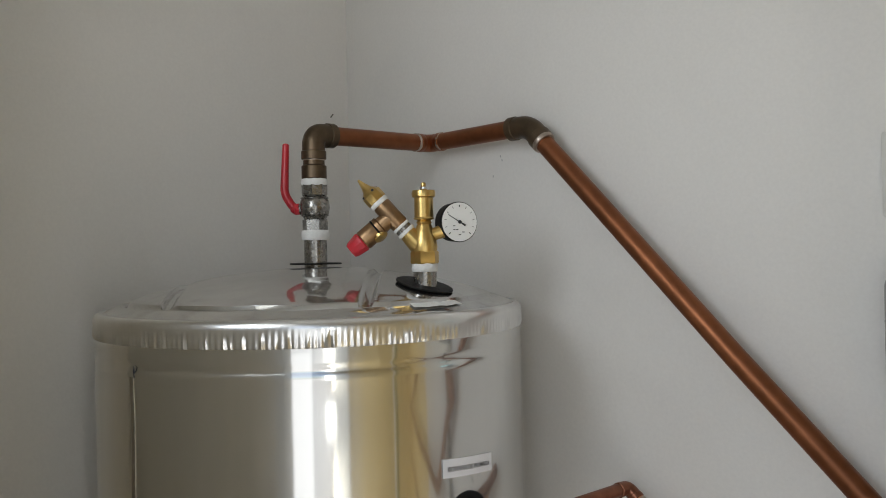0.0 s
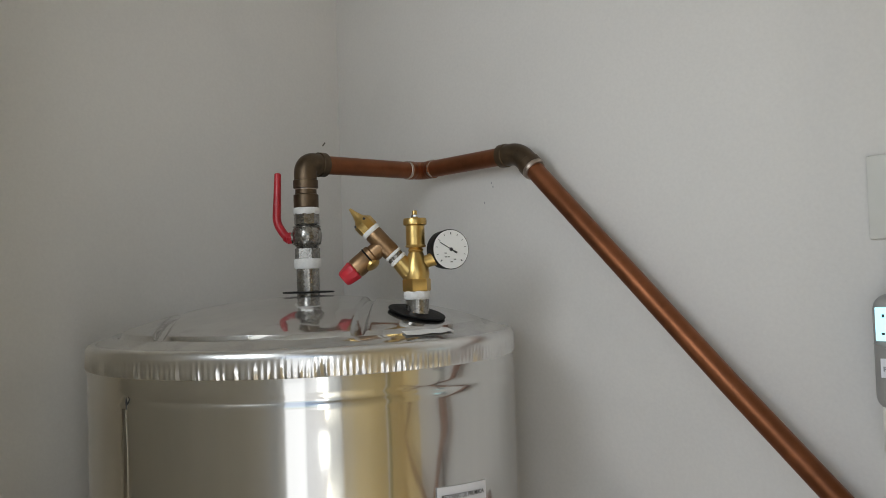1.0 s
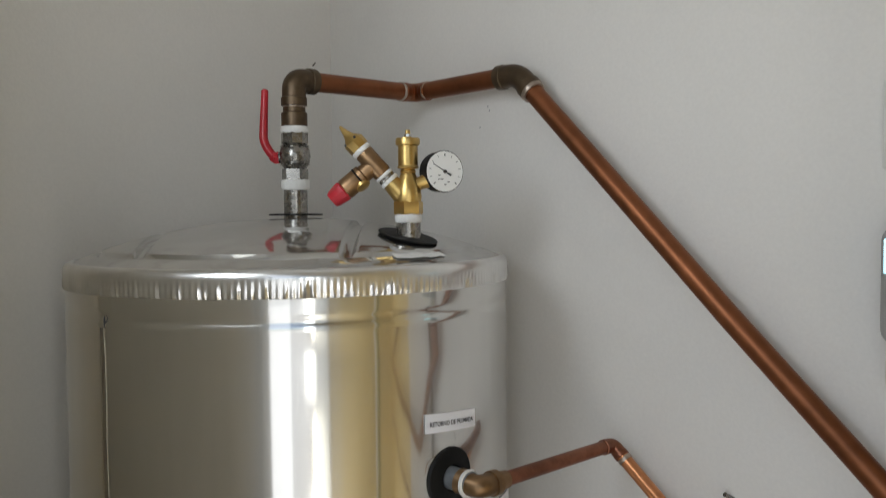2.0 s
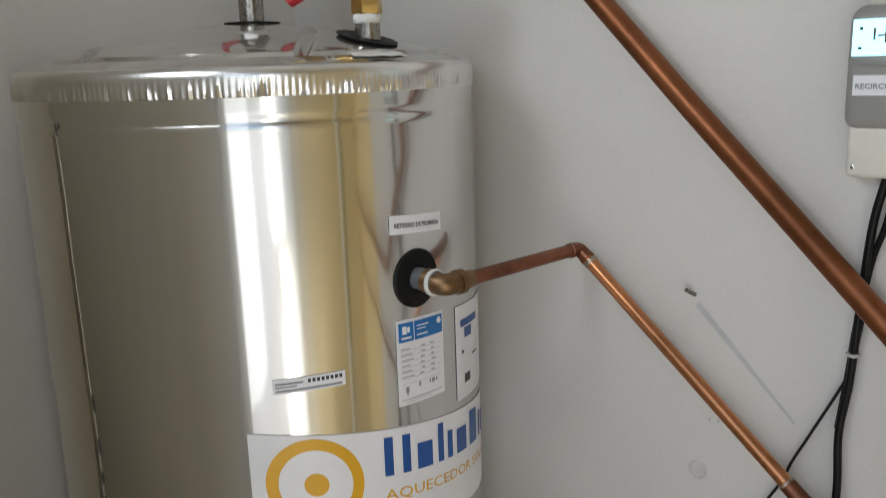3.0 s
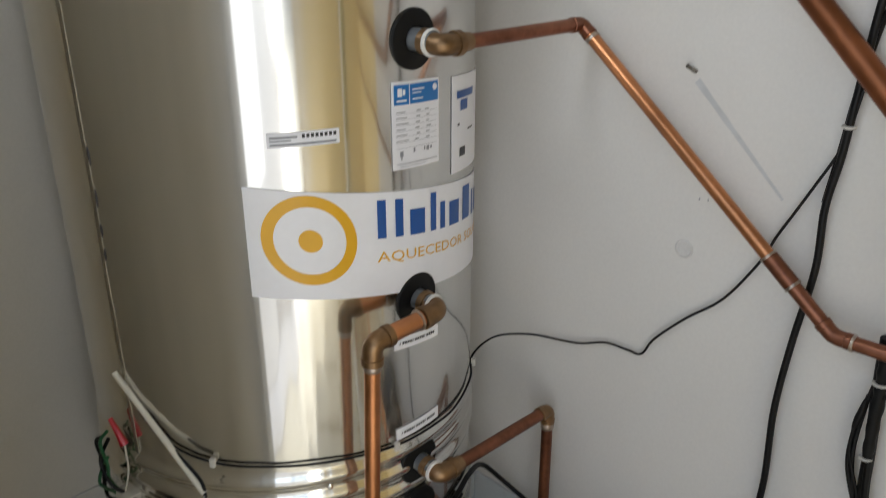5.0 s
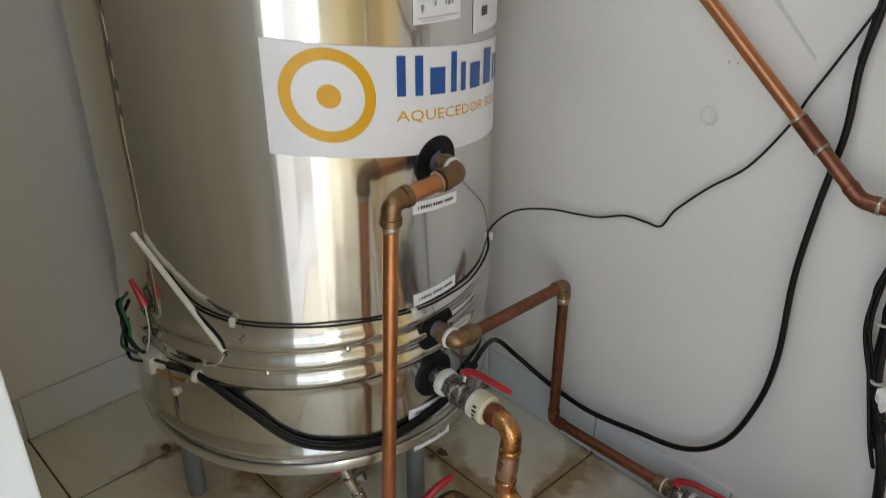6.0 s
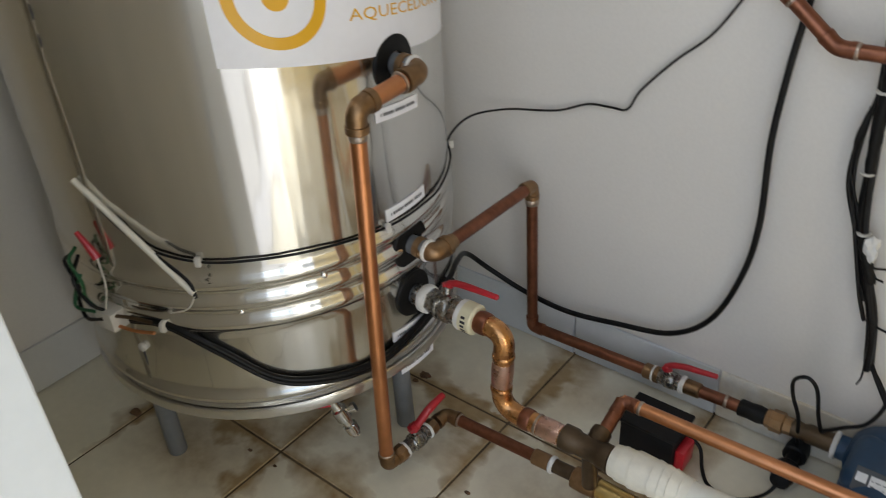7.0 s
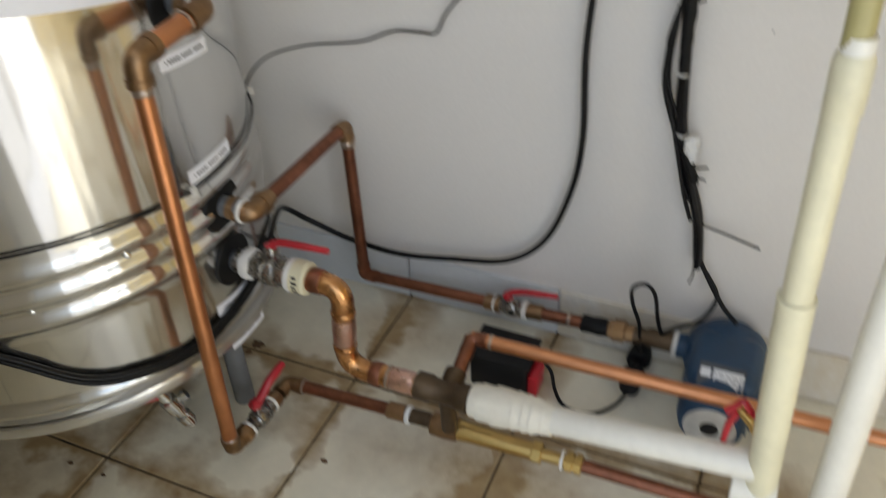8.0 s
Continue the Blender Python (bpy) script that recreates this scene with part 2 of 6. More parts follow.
def tile_material():
    """Pale glazed tile with rusty water stains that gather along the joints and under the fittings."""
    m = mat("floor_tile", (0.83, 0.79, 0.65), 0.22, var=0.05, scale=4, fine=60, stains=0.15, stain_scale=7, rvar=0.12)
    nt = m.node_tree
    b = nt.nodes["Principled BSDF"]
    base = b.inputs["Base Color"].links[0].from_socket
    geo = nt.nodes.new("ShaderNodeNewGeometry")
    sep = nt.nodes.new("ShaderNodeSeparateXYZ")
    nt.links.new(geo.outputs["Position"], sep.inputs[0])

    def math(op, a, c=None, d=None):
        n = nt.nodes.new("ShaderNodeMath")
        n.operation = op
        for i, v in enumerate((a, c, d)):
            if v is None:
                continue
            if isinstance(v, (int, float)):
                n.inputs[i].default_value = v
            else:
                nt.links.new(v, n.inputs[i])
        return n.outputs[0]

    edges = []
    for axis, origin in (("X", GX), ("Y", GY)):
        u = math("DIVIDE", math("SUBTRACT", sep.outputs[axis], origin), PITCH)
        f = math("FRACT", u)
        edges.append(math("MULTIPLY", math("MINIMUM", f, math("SUBTRACT", 1.0, f)), PITCH))
    d = math("MINIMUM", edges[0], edges[1])
    n1 = nt.nodes.new("ShaderNodeTexNoise")
    n1.inputs["Scale"].default_value, n1.inputs["Detail"].default_value, n1.inputs["Roughness"].default_value = 4.2, 5, 0.55
    n2 = nt.nodes.new("ShaderNodeTexNoise")
    n2.inputs["Scale"].default_value, n2.inputs["Detail"].default_value = 34, 6
    for n in (n1, n2):
        nt.links.new(geo.outputs["Position"], n.inputs["Vector"])
    reach = math("MULTIPLY", math("MAXIMUM", math("SUBTRACT", n1.outputs["Fac"], 0.42), 0.0), 0.52)
    near = math("SUBTRACT", 1.0, math("DIVIDE", d, math("ADD", reach, 0.0015)))
    amount = math("MULTIPLY", math("MAXIMUM", near, 0.0), math("ADD", 0.55, math("MULTIPLY", n2.outputs["Fac"], 0.6)))
    # pools of rust round the legs and under the fittings
    blot = nt.nodes.new("ShaderNodeMapRange")
    blot.inputs["From Min"].default_value, blot.inputs["From Max"].default_value, blot.inputs["To Max"].default_value = 0.62, 0.80, 0.30
    nt.links.new(n1.outputs["Fac"], blot.inputs["Value"])
    pool = None
    for px, py, long, reach_, much in ((0.80, 0.010, 2.0, 0.15, 1.1), (0.03, -0.31, 1.3, 0.17, 0.95), (0.40, 0.07, 1.2, 0.13, 0.85), (0.52, 0.27, 1.6, 0.09, 0.8)):
        dx = math("MULTIPLY", math("SUBTRACT", sep.outputs["X"], px), 1.0 / long)
        dy = math("SUBTRACT", sep.outputs["Y"], py)
        far = math("SQRT", math("ADD", math("MULTIPLY", dx, dx), math("MULTIPLY", dy, dy)))
        far = math("ADD", far, math("MULTIPLY", math("SUBTRACT", n1.outputs["Fac"], 0.5), 0.16))
        drip = nt.nodes.new("ShaderNodeMapRange")
        drip.inputs["From Min"].default_value, drip.inputs["From Max"].default_value = reach_, 0.02
        drip.inputs["To Max"].default_value = much
        nt.links.new(far, drip.inputs["Value"])
        one = math("MULTIPLY", drip.outputs[0], math("ADD", 0.25, math("MULTIPLY", n2.outputs["Fac"], 0.75)))
        pool = one if pool is None else math("MAXIMUM", pool, one)
    total = math("MINIMUM", math("ADD", math("ADD", math("MULTIPLY", amount, 1.05), blot.outputs[0]), pool), 0.92)
    # the drips stay on the tank's side of the floor
    wet = nt.nodes.new("ShaderNodeMapRange")
    wet.inputs["From Min"].default_value, wet.inputs["From Max"].default_value = -0.50, -0.32
    nt.links.new(sep.outputs["Y"], wet.inputs["Value"])
    total = math("MULTIPLY", total, wet.outputs[0])
    ramp = nt.nodes.new("ShaderNodeMix")
    ramp.data_type = "RGBA"
    ramp.inputs[6].default_value, ramp.inputs[7].default_value = (0.50, 0.38, 0.19, 1), (0.22, 0.115, 0.042, 1)
    nt.links.new(n2.outputs["Fac"], ramp.inputs[0])
    mix = nt.nodes.new("ShaderNodeMix")
    mix.data_type = "RGBA"
    nt.links.new(total, mix.inputs[0])
    nt.links.new(base, mix.inputs[6])
    nt.links.new(ramp.outputs[2], mix.inputs[7])
    nt.links.new(mix.outputs[2], b.inputs["Base Color"])
    return m


PITCH, GX, GY = 0.316, -0.147, 0.114
M_TILE = tile_material()
M_SKIRT_OLD = mat("stained_skirting_tile", (0.69, 0.68, 0.635), 0.6, var=0.08, scale=9, fine=70, stains=0.55, stain_scale=9, dark=(0.58, 0.50, 0.36))
M_SKIRT_GREY = mat("grey_skirting_tile", (0.66, 0.66, 0.645), 0.4, var=0.04, scale=5, fine=60, stains=0.2, stain_scale=9)
M_SKIRT = mat("skirting_tile", (0.62, 0.65, 0.67), 0.32, var=0.04, scale=5, fine=60, stains=0.2, stain_scale=9)

# ---- building helpers ----
BASE = {}


def thing(name, at, label, category, group="", kind=""):
    ob = new(name)
    ob.location = at
    ob.empty_display_size = 0.05
    BASE[ob] = Vector(at)
    return tagged(ob, label, category, group, kind)


def part(name, bm, material, parent, label="", smooth=True):
    """Links a bmesh, given in room coordinates, as one mesh under a thing or a part."""
    me = bpy.data.meshes.new(name)
    off = BASE[parent] if parent else Vector((0, 0, 0))
    bm.transform(Matrix.Translation(-off))
    bmesh.ops.recalc_face_normals(bm, faces=bm.faces)
    bm.to_mesh(me)
    bm.free()
    if smooth:
        me.shade_smooth()
        me.set_sharp_from_angle(angle=radians(35))
    me.materials.append(material)
    ob = new(name, me)
    if parent:
        ob.parent = parent
        BASE[ob] = off
    if label:
        ob["label"] = label
    return ob


def structure(name, bm, material, label, category, smooth=False):
    ob = part(name, bm, material, None, smooth=smooth)
    BASE[ob] = Vector((0, 0, 0))
    return tagged(ob, label, category, kind="structure")


def box(bm, lo, hi, bevel=0.0, m=None, seg=2):
    lo, hi = Vector(lo), Vector(hi)
    made = bmesh.ops.create_cube(bm, size=1.0)["verts"]
    bmesh.ops.transform(bm, matrix=Matrix.Translation((lo + hi) / 2) @ Matrix.Diagonal((*(hi - lo), 1)), verts=made)
    if bevel:
        edges = list({e for v in made for e in v.link_edges})
        out = bmesh.ops.bevel(bm, geom=edges, offset=bevel, segments=seg, profile=0.5, affect="EDGES")
        made = list({v for f in out["faces"] for v in f.verts} | {v for v in made if v.is_valid})
    if m is not None:
        bmesh.ops.transform(bm, matrix=m, verts=made)
    return bm


def frame_of(d):
    d = Vector(d).normalized()
    u = d.orthogonal().normalized()
    if abs(d.z) < 0.99:
        u = Vector((0, 0, 1)).cross(d).normalized()
    return d, u, d.cross(u)


def lathe(bm, at, along, profile, seg=32, closed=True, turn=0.0):
    """Turns a profile of (distance along the axis, radius) round an axis."""
    d, u, w = frame_of(along)
    at = Vector(at)
    rings = []
    for s, r in profile:
        rings.append([bm.verts.new(at + d * s + (u * math.cos(a) + w * math.sin(a)) * r)
                      for a in (turn + 2 * math.pi * k / seg for k in range(seg))])
    for a, b in zip(rings, rings[1:]):
        for k in range(seg):
            bm.faces.new((a[k], a[(k + 1) % seg], b[(k + 1) % seg], b[k]))
    if closed:
        bm.faces.new(rings[0])
        bm.faces.new(rings[-1])
    return bm


def fillet(pts, rad, n=8):
    """Rounds the corners of a run of points."""
    pts = [Vector(p) for p in pts]
    out = [pts[0]]
    for a, b, c in zip(pts, pts[1:], pts[2:]):
        r = min(rad, (b - a).length * 0.48, (c - b).length * 0.48)
        p, q = b + (a - b).normalized() * r, b + (c - b).normalized() * r
        for k in range(n + 1):
            t = k / n
            out.append(p * (1 - t) ** 2 + b * 2 * t * (1 - t) + q * t * t)
    return out + [pts[-1]]


def smooth_run(pts, n=8):
    """A curve through all the points."""
    p = [Vector(q) for q in pts]
    p = [p[0] * 2 - p[1]] + p + [p[-1] * 2 - p[-2]]
    out = []
    for a, b, c, d in zip(p, p[1:], p[2:], p[3:]):
        for k in range(n):
            t = k / n
            out.append(0.5 * (2 * b + (c - a) * t + (2 * a - 5 * b + 4 * c - d) * t * t + (3 * b - a - 3 * c + d) * t ** 3))
    return out + [p[-2]]


def sweep(bm, pts, r, seg=16, flat=None):
    """A round rod along a run of points; r is a radius or a function of the share of the length."""
    pts = [Vector(p) for p in pts]
    rings, u = [], None
    for i, p in enumerate(pts):
        d = (pts[min(i + 1, len(pts) - 1)] - pts[max(i - 1, 0)]).normalized()
        u = (u - d * u.dot(d)).normalized() if u else frame_of(d)[1]
        w = d.cross(u)
        rr = r(i / (len(pts) - 1)) if callable(r) else r
        rings.append([bm.verts.new(p + u * rr * math.cos(2 * math.pi * k / seg) + w * rr * math.sin(2 * math.pi * k / seg)) for k in range(seg)])
    for a, b in zip(rings, rings[1:]):
        for k in range(seg):
            bm.faces.new((a[k], a[(k + 1) % seg], b[(k + 1) % seg], b[k]))
    bm.faces.new(rings[0])
    bm.faces.new(rings[-1])
    return bm


def new_bm():
    return bmesh.new()


def pipe(parent, pts, r, material=None, name="pipe", label="", bend=0.0, seg=20):
    return part(name, sweep(new_bm(), fillet(pts, bend) if bend else pts, r, seg), material or M_COPPER, parent, label)


def elbow(parent, a, b, c, r, material=None, label="", collar=1.12, name="elbow"):
    """A cast or soldered bend at b, from the side of a to the side of c, with a collar at each mouth."""
    a, b, c = Vector(a), Vector(b), Vector(c)
    bm = new_bm()
    da, dc = (a - b).normalized(), (c - b).normalized()
    reach = r * 2.1
    core = fillet([b + da * reach, b, b + dc * reach], reach * 0.9, 10)
    sweep(bm, core, r * 1.06, 20)
    for d in (da, dc):
        lathe(bm, b + d * reach * 0.72, d, [(0, r * 1.06), (r * 0.06, r * collar), (r * 0.75, r * collar), (r * 0.82, r * 1.02)], 20)
    return part(name, bm, material or M_BRONZE, parent, label)


def ring(parent, at, along, r, width, material, name="collar", label="", lumpy=0.0):
    bm = lathe(new_bm(), at, along, [(0, r * 0.94), (width * 0.12, r), (width * 0.45, r * 1.03), (width * 0.88, r), (width, r * 0.94)], 24)
    if lumpy:
        for v in bm.verts:
            v.co += Vector((noise.noise(v.co * 90), noise.noise(v.co * 90 + Vector((5, 0, 0))), noise.noise(v.co * 90 + Vector((0, 7, 0))))) * lumpy
    return part(name, bm, material, parent, label)


def ball_valve(parent, at, along, r, length, handle_pts, stem_from, hw=0.0065, material=None):
    """A screwed ball valve with hexagon ends and a bent red lever."""
    d = Vector(along).normalized()
    at = Vector(at)
    L = length
    bm = lathe(new_bm(), at, d, [(0, r * 0.86), (0.01 * L, r * 0.93), (0.24 * L, r * 0.93), (0.26 * L, r * 0.8)], 6)
    lathe(bm, at, d, [(0.24 * L, r * 0.7), (0.28 * L, r * 0.84), (0.36 * L, r * 1.02), (0.5 * L, r * 1.1), (0.64 * L, r * 1.04), (0.72 * L, r * 0.88), (0.76 * L, r * 0.7)], 28)
    lathe(bm, at + d * 0.74 * L, d, [(0, r * 0.8), (0.02 * L, r * 0.95), (0.24 * L, r * 0.95), (0.26 * L, r * 0.86)], 8)
    for s in (0.31, 0.68):
        lathe(bm, at + d * s * L, d, [(0, r * 0.9), (0.02 * L, r * 1.06), (0.05 * L, r * 0.9)], 28)
    body = part("valve_body", bm, material or M_IRON, parent, "grey metal ball valve")
    mid = at + d * 0.5 * L
    stem = Vector(stem_from)
    part("stem", lathe(new_bm(), mid, stem - mid, [(0, r * 0.42), ((stem - mid).length - 0.003, r * 0.42), ((stem - mid).length, r * 0.3)], 12), M_IRON, body)
    bm = new_bm()
    run = fillet(handle_pts, 0.012, 6)
    sweep(bm, run, lambda t: hw * (1.25 if t < 0.16 else (1.0 if t < 0.97 else 0.8)), 12)
    dirn = (Vector(run[-1]) - Vector(run[-2])).normalized()
    lathe(bm, Vector(run[-1]) - dirn * 0.001, dirn, [(0, hw * 0.85), (hw * 0.35, hw * 0.6), (hw * 0.5, hw * 0.15)], 12)
    lathe(bm, stem - (stem - mid).normalized() * 0.004, stem - mid, [(0, hw * 1.5), (0.008, hw * 1.5), (0.009, hw * 1.2)], 6)
    part("handle", bm, M_RED, body, "red enamelled lever")
    return body


def lettering(text, size, bold=0.0):
    """Flat letters of the built-in font, from the origin to the right, as a bmesh in x and y."""
    cu = bpy.data.curves.new("letters", "FONT")
    cu.body, cu.size, cu.resolution_u, cu.offset = text, size, 2, size * bold
    ob = bpy.data.objects.new("letters", cu)
    scene.collection.objects.link(ob)
    bpy.context.view_layer.update()
    me = bpy.data.meshes.new_from_object(ob.evaluated_get(bpy.context.evaluated_depsgraph_get()))
    bm = new_bm()
    bm.from_mesh(me)
    bpy.data.objects.remove(ob)
    bpy.data.meshes.remove(me)
    return bm


# ---- large structure ----
structure("wall_left", box(new_bm(), (XL - 0.15, YF - WT, 0), (XL, YW + 0.15, ZC)), M_WALL, "pale grey painted plaster wall beside the tank", "wall")
XP = 1.40   # from here on cream, put into the unseen wall for warm light
structure("wall_right_warm_end", box(new_bm(), (XP, YW, 0), (XE, YW + 0.15, ZC)), M_CREAM, "wall past the pipes, out of view, coloured cream for warm light", "wall")
structure("wall_right", box(new_bm(), (XL, YW, 0), (XP, YW + 0.15, ZC)), M_WALL, "pale grey painted plaster wall carrying the pipes", "wall")
structure("wall_end", box(new_bm(), (XE, YF - WT, 0), (XE + 0.15, YW + 0.15, ZC)), M_CREAM, "cream painted plaster wall", "wall")
bm = box(new_bm(), (XL, YF - WT, 0), (WX0, YF, ZC))
box(bm, (WX0, YF - WT, 0), (WX1, YF, WZ0))
box(bm, (WX0, YF - WT, WZ1), (WX1, YF, ZC))
box(bm, (WX1, YF - WT, 0), (DOOR0 - 0.004, YF, ZC))
box(bm, (DOOR1 + 0.004, YF - WT, 0), (XE, YF, ZC))
box(bm, (DOOR0 - 0.004, YF - WT, DOORH), (DOOR1 + 0.004, YF, ZC))
structure("wall_front", bm, M_FRONT, "dull cream plaster wall with an open doorway", "wall")
structure("ceiling", box(new_bm(), (XL - 0.15, YF - WT, ZC), (XE + 0.15, YW + 0.15, ZC + 0.12)), M_CEIL, "plain white ceiling", "ceiling")
floor = structure("floor", box(new_bm(), (XL - 0.15, YF - WT, -0.12), (XE + 0.15, YW + 0.15, -0.0025)), M_GROUT, "pale ceramic floor tiles with rust-stained joints", "floor")
structure("ground", box(new_bm(), (-60, -120, -0.14), (60, 120, -0.02)), M_GROUND, "grey paving round the building", "ground")

# door casing in the opening
door = thing("door_1", (DOOR0, YF, 0), "white painted door casing of an open doorway", "door frame", kind="structure")
for name, lo, hi in (("jamb", (DOOR0 - 0.003, YF - WT - 0.004, 0), (DOOR0 + 0.028, YF + 0.012, DOORH)), ("jamb", (DOOR1 - 0.028, YF - WT - 0.004, 0), (DOOR1 + 0.003, YF + 0.012, DOORH)),
                     ("head", (DOOR0 + 0.028, YF - WT - 0.004, DOORH - 0.03), (DOOR1 - 0.028, YF + 0.012, DOORH))):
    part(name, box(new_bm(), lo, hi, 0.002), M_WHITE, door, smooth=False)
# pale slab added in the doorway to brighten the tank's low reflections
part("bounce_slab", box(new_bm(), (DOOR0 + 0.03, YF - WT - 0.004, 0.001), (DOOR1 - 0.03, YF + 0.006, 0.012), 0.002), mat("pale_bounce", (0.74, 0.74, 0.75), 0.2, var=0.05, scale=20, fine=90), door, "unseen pale slab added to throw light at the tank", smooth=False)
part("architrave", box(new_bm(), (DOOR0 - 0.062, YF + 0.001, 0), (DOOR0 - 0.005, YF + 0.016, DOORH + 0.06), 0.003), M_WHITE, door, smooth=False)

# unseen window, added as an opening for the corner lamp
win = thing("added_window_1", (WX0, YF, WZ0), "unseen white framed high window added for the corner lamp", "window", kind="structure")
for nm, lo, hi in (("window_sill", (WX0, YF - WT, WZ0), (WX1, YF + 0.012, WZ0 + 0.02)), ("window_frame", (WX0, YF - WT, WZ0 + 0.02), (WX0 + 0.025, YF - 0.12, WZ1)),
                   ("window_frame", (WX1 - 0.025, YF - WT, WZ0 + 0.02), (WX1, YF - 0.12, WZ1)), ("window_frame", (WX0 + 0.025, YF - WT, WZ1 - 0.025), (WX1 - 0.025, YF - 0.12, WZ1))):
    part(nm, box(new_bm(), lo, hi, 0.002), M_WHITE, win, smooth=False)

# ---- tank ----
R = 0.36
tank = thing("water_tank", (0, 0, 0), "tall cylindrical polished steel hot water tank on grey legs", "water tank")


def shell_radius(a, z):
    """Slight dents and ripples of the thin sheet."""
    w = noise.noise(Vector((math.cos(a) * 1.6, math.sin(a) * 1.6, z * 0.55)))
    v = noise.noise(Vector((math.cos(a) * 5.0, math.sin(a) * 5.0, z * 0.9 + 9)))
    u = noise.noise(Vector((math.cos(a) * 10.0, math.sin(a) * 10.0, z * 0.45 + 3)))
    s = noise.noise(Vector((math.cos(a) * 24.0, math.sin(a) * 24.0, z * 0.35 + 5)))
    front = max(0.0, min(1.0, (-math.degrees(math.atan2(math.sin(a), math.cos(a))) + 8) / 20))
    wavy = 1.0 + 0.9 * max(0.0, min(1.0, (0.95 - z) / 0.25))
    return R + 0.0014 * w + 0.0003 * v + (0.00028 * u + 0.00020 * s) * front * wavy


def revolve(profile, seg, radius=None):
    bm = new_bm()
    rings = []
    for z, r in profile:
        row = []
        for k in range(seg):
            a = 2 * math.pi * k / seg
            rr = r + (shell_radius(a, z) - R if radius is None else radius(a, z, r))
            row.append(bm.verts.new((rr * math.cos(a), rr * math.sin(a), z)))
        rings.append(row)
    for a, b in zip(rings, rings[1:]):
        for k in range(seg):
            bm.faces.new((a[k], a[(k + 1) % seg], b[(k + 1) % seg], b[k]))
    return bm, rings


def bead(z, h, w=0.014, n=8):
    return [(z - w + 2 * w * k / n, R + h * math.sin(math.pi * k / n)) for k in range(n + 1)]


body_profile = [(0.205, R - 0.004), (0.212, R)] + bead(0.232, 0.005, 0.012) + [(0.262, R), (0.32, R), (0.362, R)]
body_profile += bead(0.392, 0.006, 0.015) + bead(0.432, 0.006, 0.015) + bead(0.470, 0.006, 0.015) + [(0.495, R)]
body_profile += [(0.50 + 0.035 * k, R) for k in range(1, 25)]
body_profile += [(1.384, R), (1.390, R + 0.001), (1.395, R - 0.0012), (1.399, R - 0.002), (1.404, R - 0.0004), (1.410, R), (1.436, R - 0.001)]
bm, rings = revolve(body_profile, 480)
part("shell", bm, M_STEEL, tank, "polished steel jacket with faint dents")

# crimped rim of the lid
rnd = random.Random(4)
teeth = [rnd.uniform(0.2, 1.0) for k in range(260)]


def crimp(a, z, r):
    k = a / (2 * math.pi) * 260
    t = teeth[int(k) % 260]
    low = max(0.0, min(1.0, (1.452 - z) / 0.012))
    return low * 0.0013 * t * math.sin(2 * math.pi * k) + 0.0008 * noise.noise(Vector((math.cos(a) * 6, math.sin(a) * 6, z * 4)))


bm, rings = revolve([(1.4310, R - 0.003), (1.4285, R + 0.0005), (1.432, R + 0.002), (1.440, R + 0.002), (1.448, R + 0.002), (1.454, R + 0.0025), (1.460, R + 0.0015), (1.4650, R - 0.0015), (1.4675, R - 0.006), (1.4670, R - 0.011), (1.4645, R - 0.015)], 960, crimp)
part("rim", bm, M_RIM, tank, "crimped bright metal rim")


# domed lid with pressed channels between flat panels
def lid_height(rad):
    return 1.466 + 0.066 * (1 - min(1.0, rad / (R - 0.012)) ** 2) ** 0.9


def channel(dist, half, soft):
    """Depth share of a rounded channel at a distance from its centre line."""
    q = max(0.0, min(1.0, (half + soft - abs(dist)) / soft))
    return q * q * (3 - 2 * q)


bm = new_bm()
rings, seg, nr = [], 480, 120
# channels run across the lid, given by a point on the centre line and its heading
CHANNELS = [(Vector((-0.037, -0.234)), Vector((0.83, -0.56))), (Vector((0.139, 0.027)), Vector((0.75, -0.68)))]
for i in range(nr + 1):
    q = i / nr
    rad = (R - 0.012) * (1 - q)
    row = []
    for k in range(seg):
        a = 2 * math.pi * k / seg
        p = Vector((rad * math.cos(a), rad * math.sin(a)))
        deep = channel(rad - 0.313, 0.003, 0.006)
        for c, d in CHANNELS:
            d = d.normalized()
            deep = max(deep, channel((p - c).x * d.y - (p - c).y * d.x, 0.006, 0.006) * max(0.0, min(1.0, (0.315 - rad) / 0.01)))
        z = lid_height(rad) - 0.0075 * deep
        z += 0.0012 * noise.noise(Vector((p.x * 11, p.y * 11, 3))) + 0.00035 * noise.noise(Vector((p.x * 38, p.y * 38, 7)))
        row.append(bm.verts.new((p.x, p.y, z)) if rad > 1e-6 or not row else row[0])
    rings.append(row)
for a, b in zip(rings, rings[1:]):
    for k in range(seg):
        vs = [a[k], a[(k + 1) % seg], b[(k + 1) % seg], b[k]]
        vs = [v for n, v in enumerate(vs) if v not in vs[:n]]
        if len(vs) > 2:
            bm.faces.new(vs)
part("lid", bm, M_LID, tank, "domed pressed metal lid, scuffed")

# bottom skirt and dished base
bm, rings = revolve([(0.206, R - 0.001), (0.206, R + 0.004), (0.200, R + 0.0055), (0.188, R + 0.0045), (0.182, R - 0.001), (0.186, R - 0.03), (0.190, 0.2), (0.192, 0.02)], 240)
bm.faces.new(rings[-1])
part("base_ring", bm, M_RIM, tank, "folded metal bottom rim")

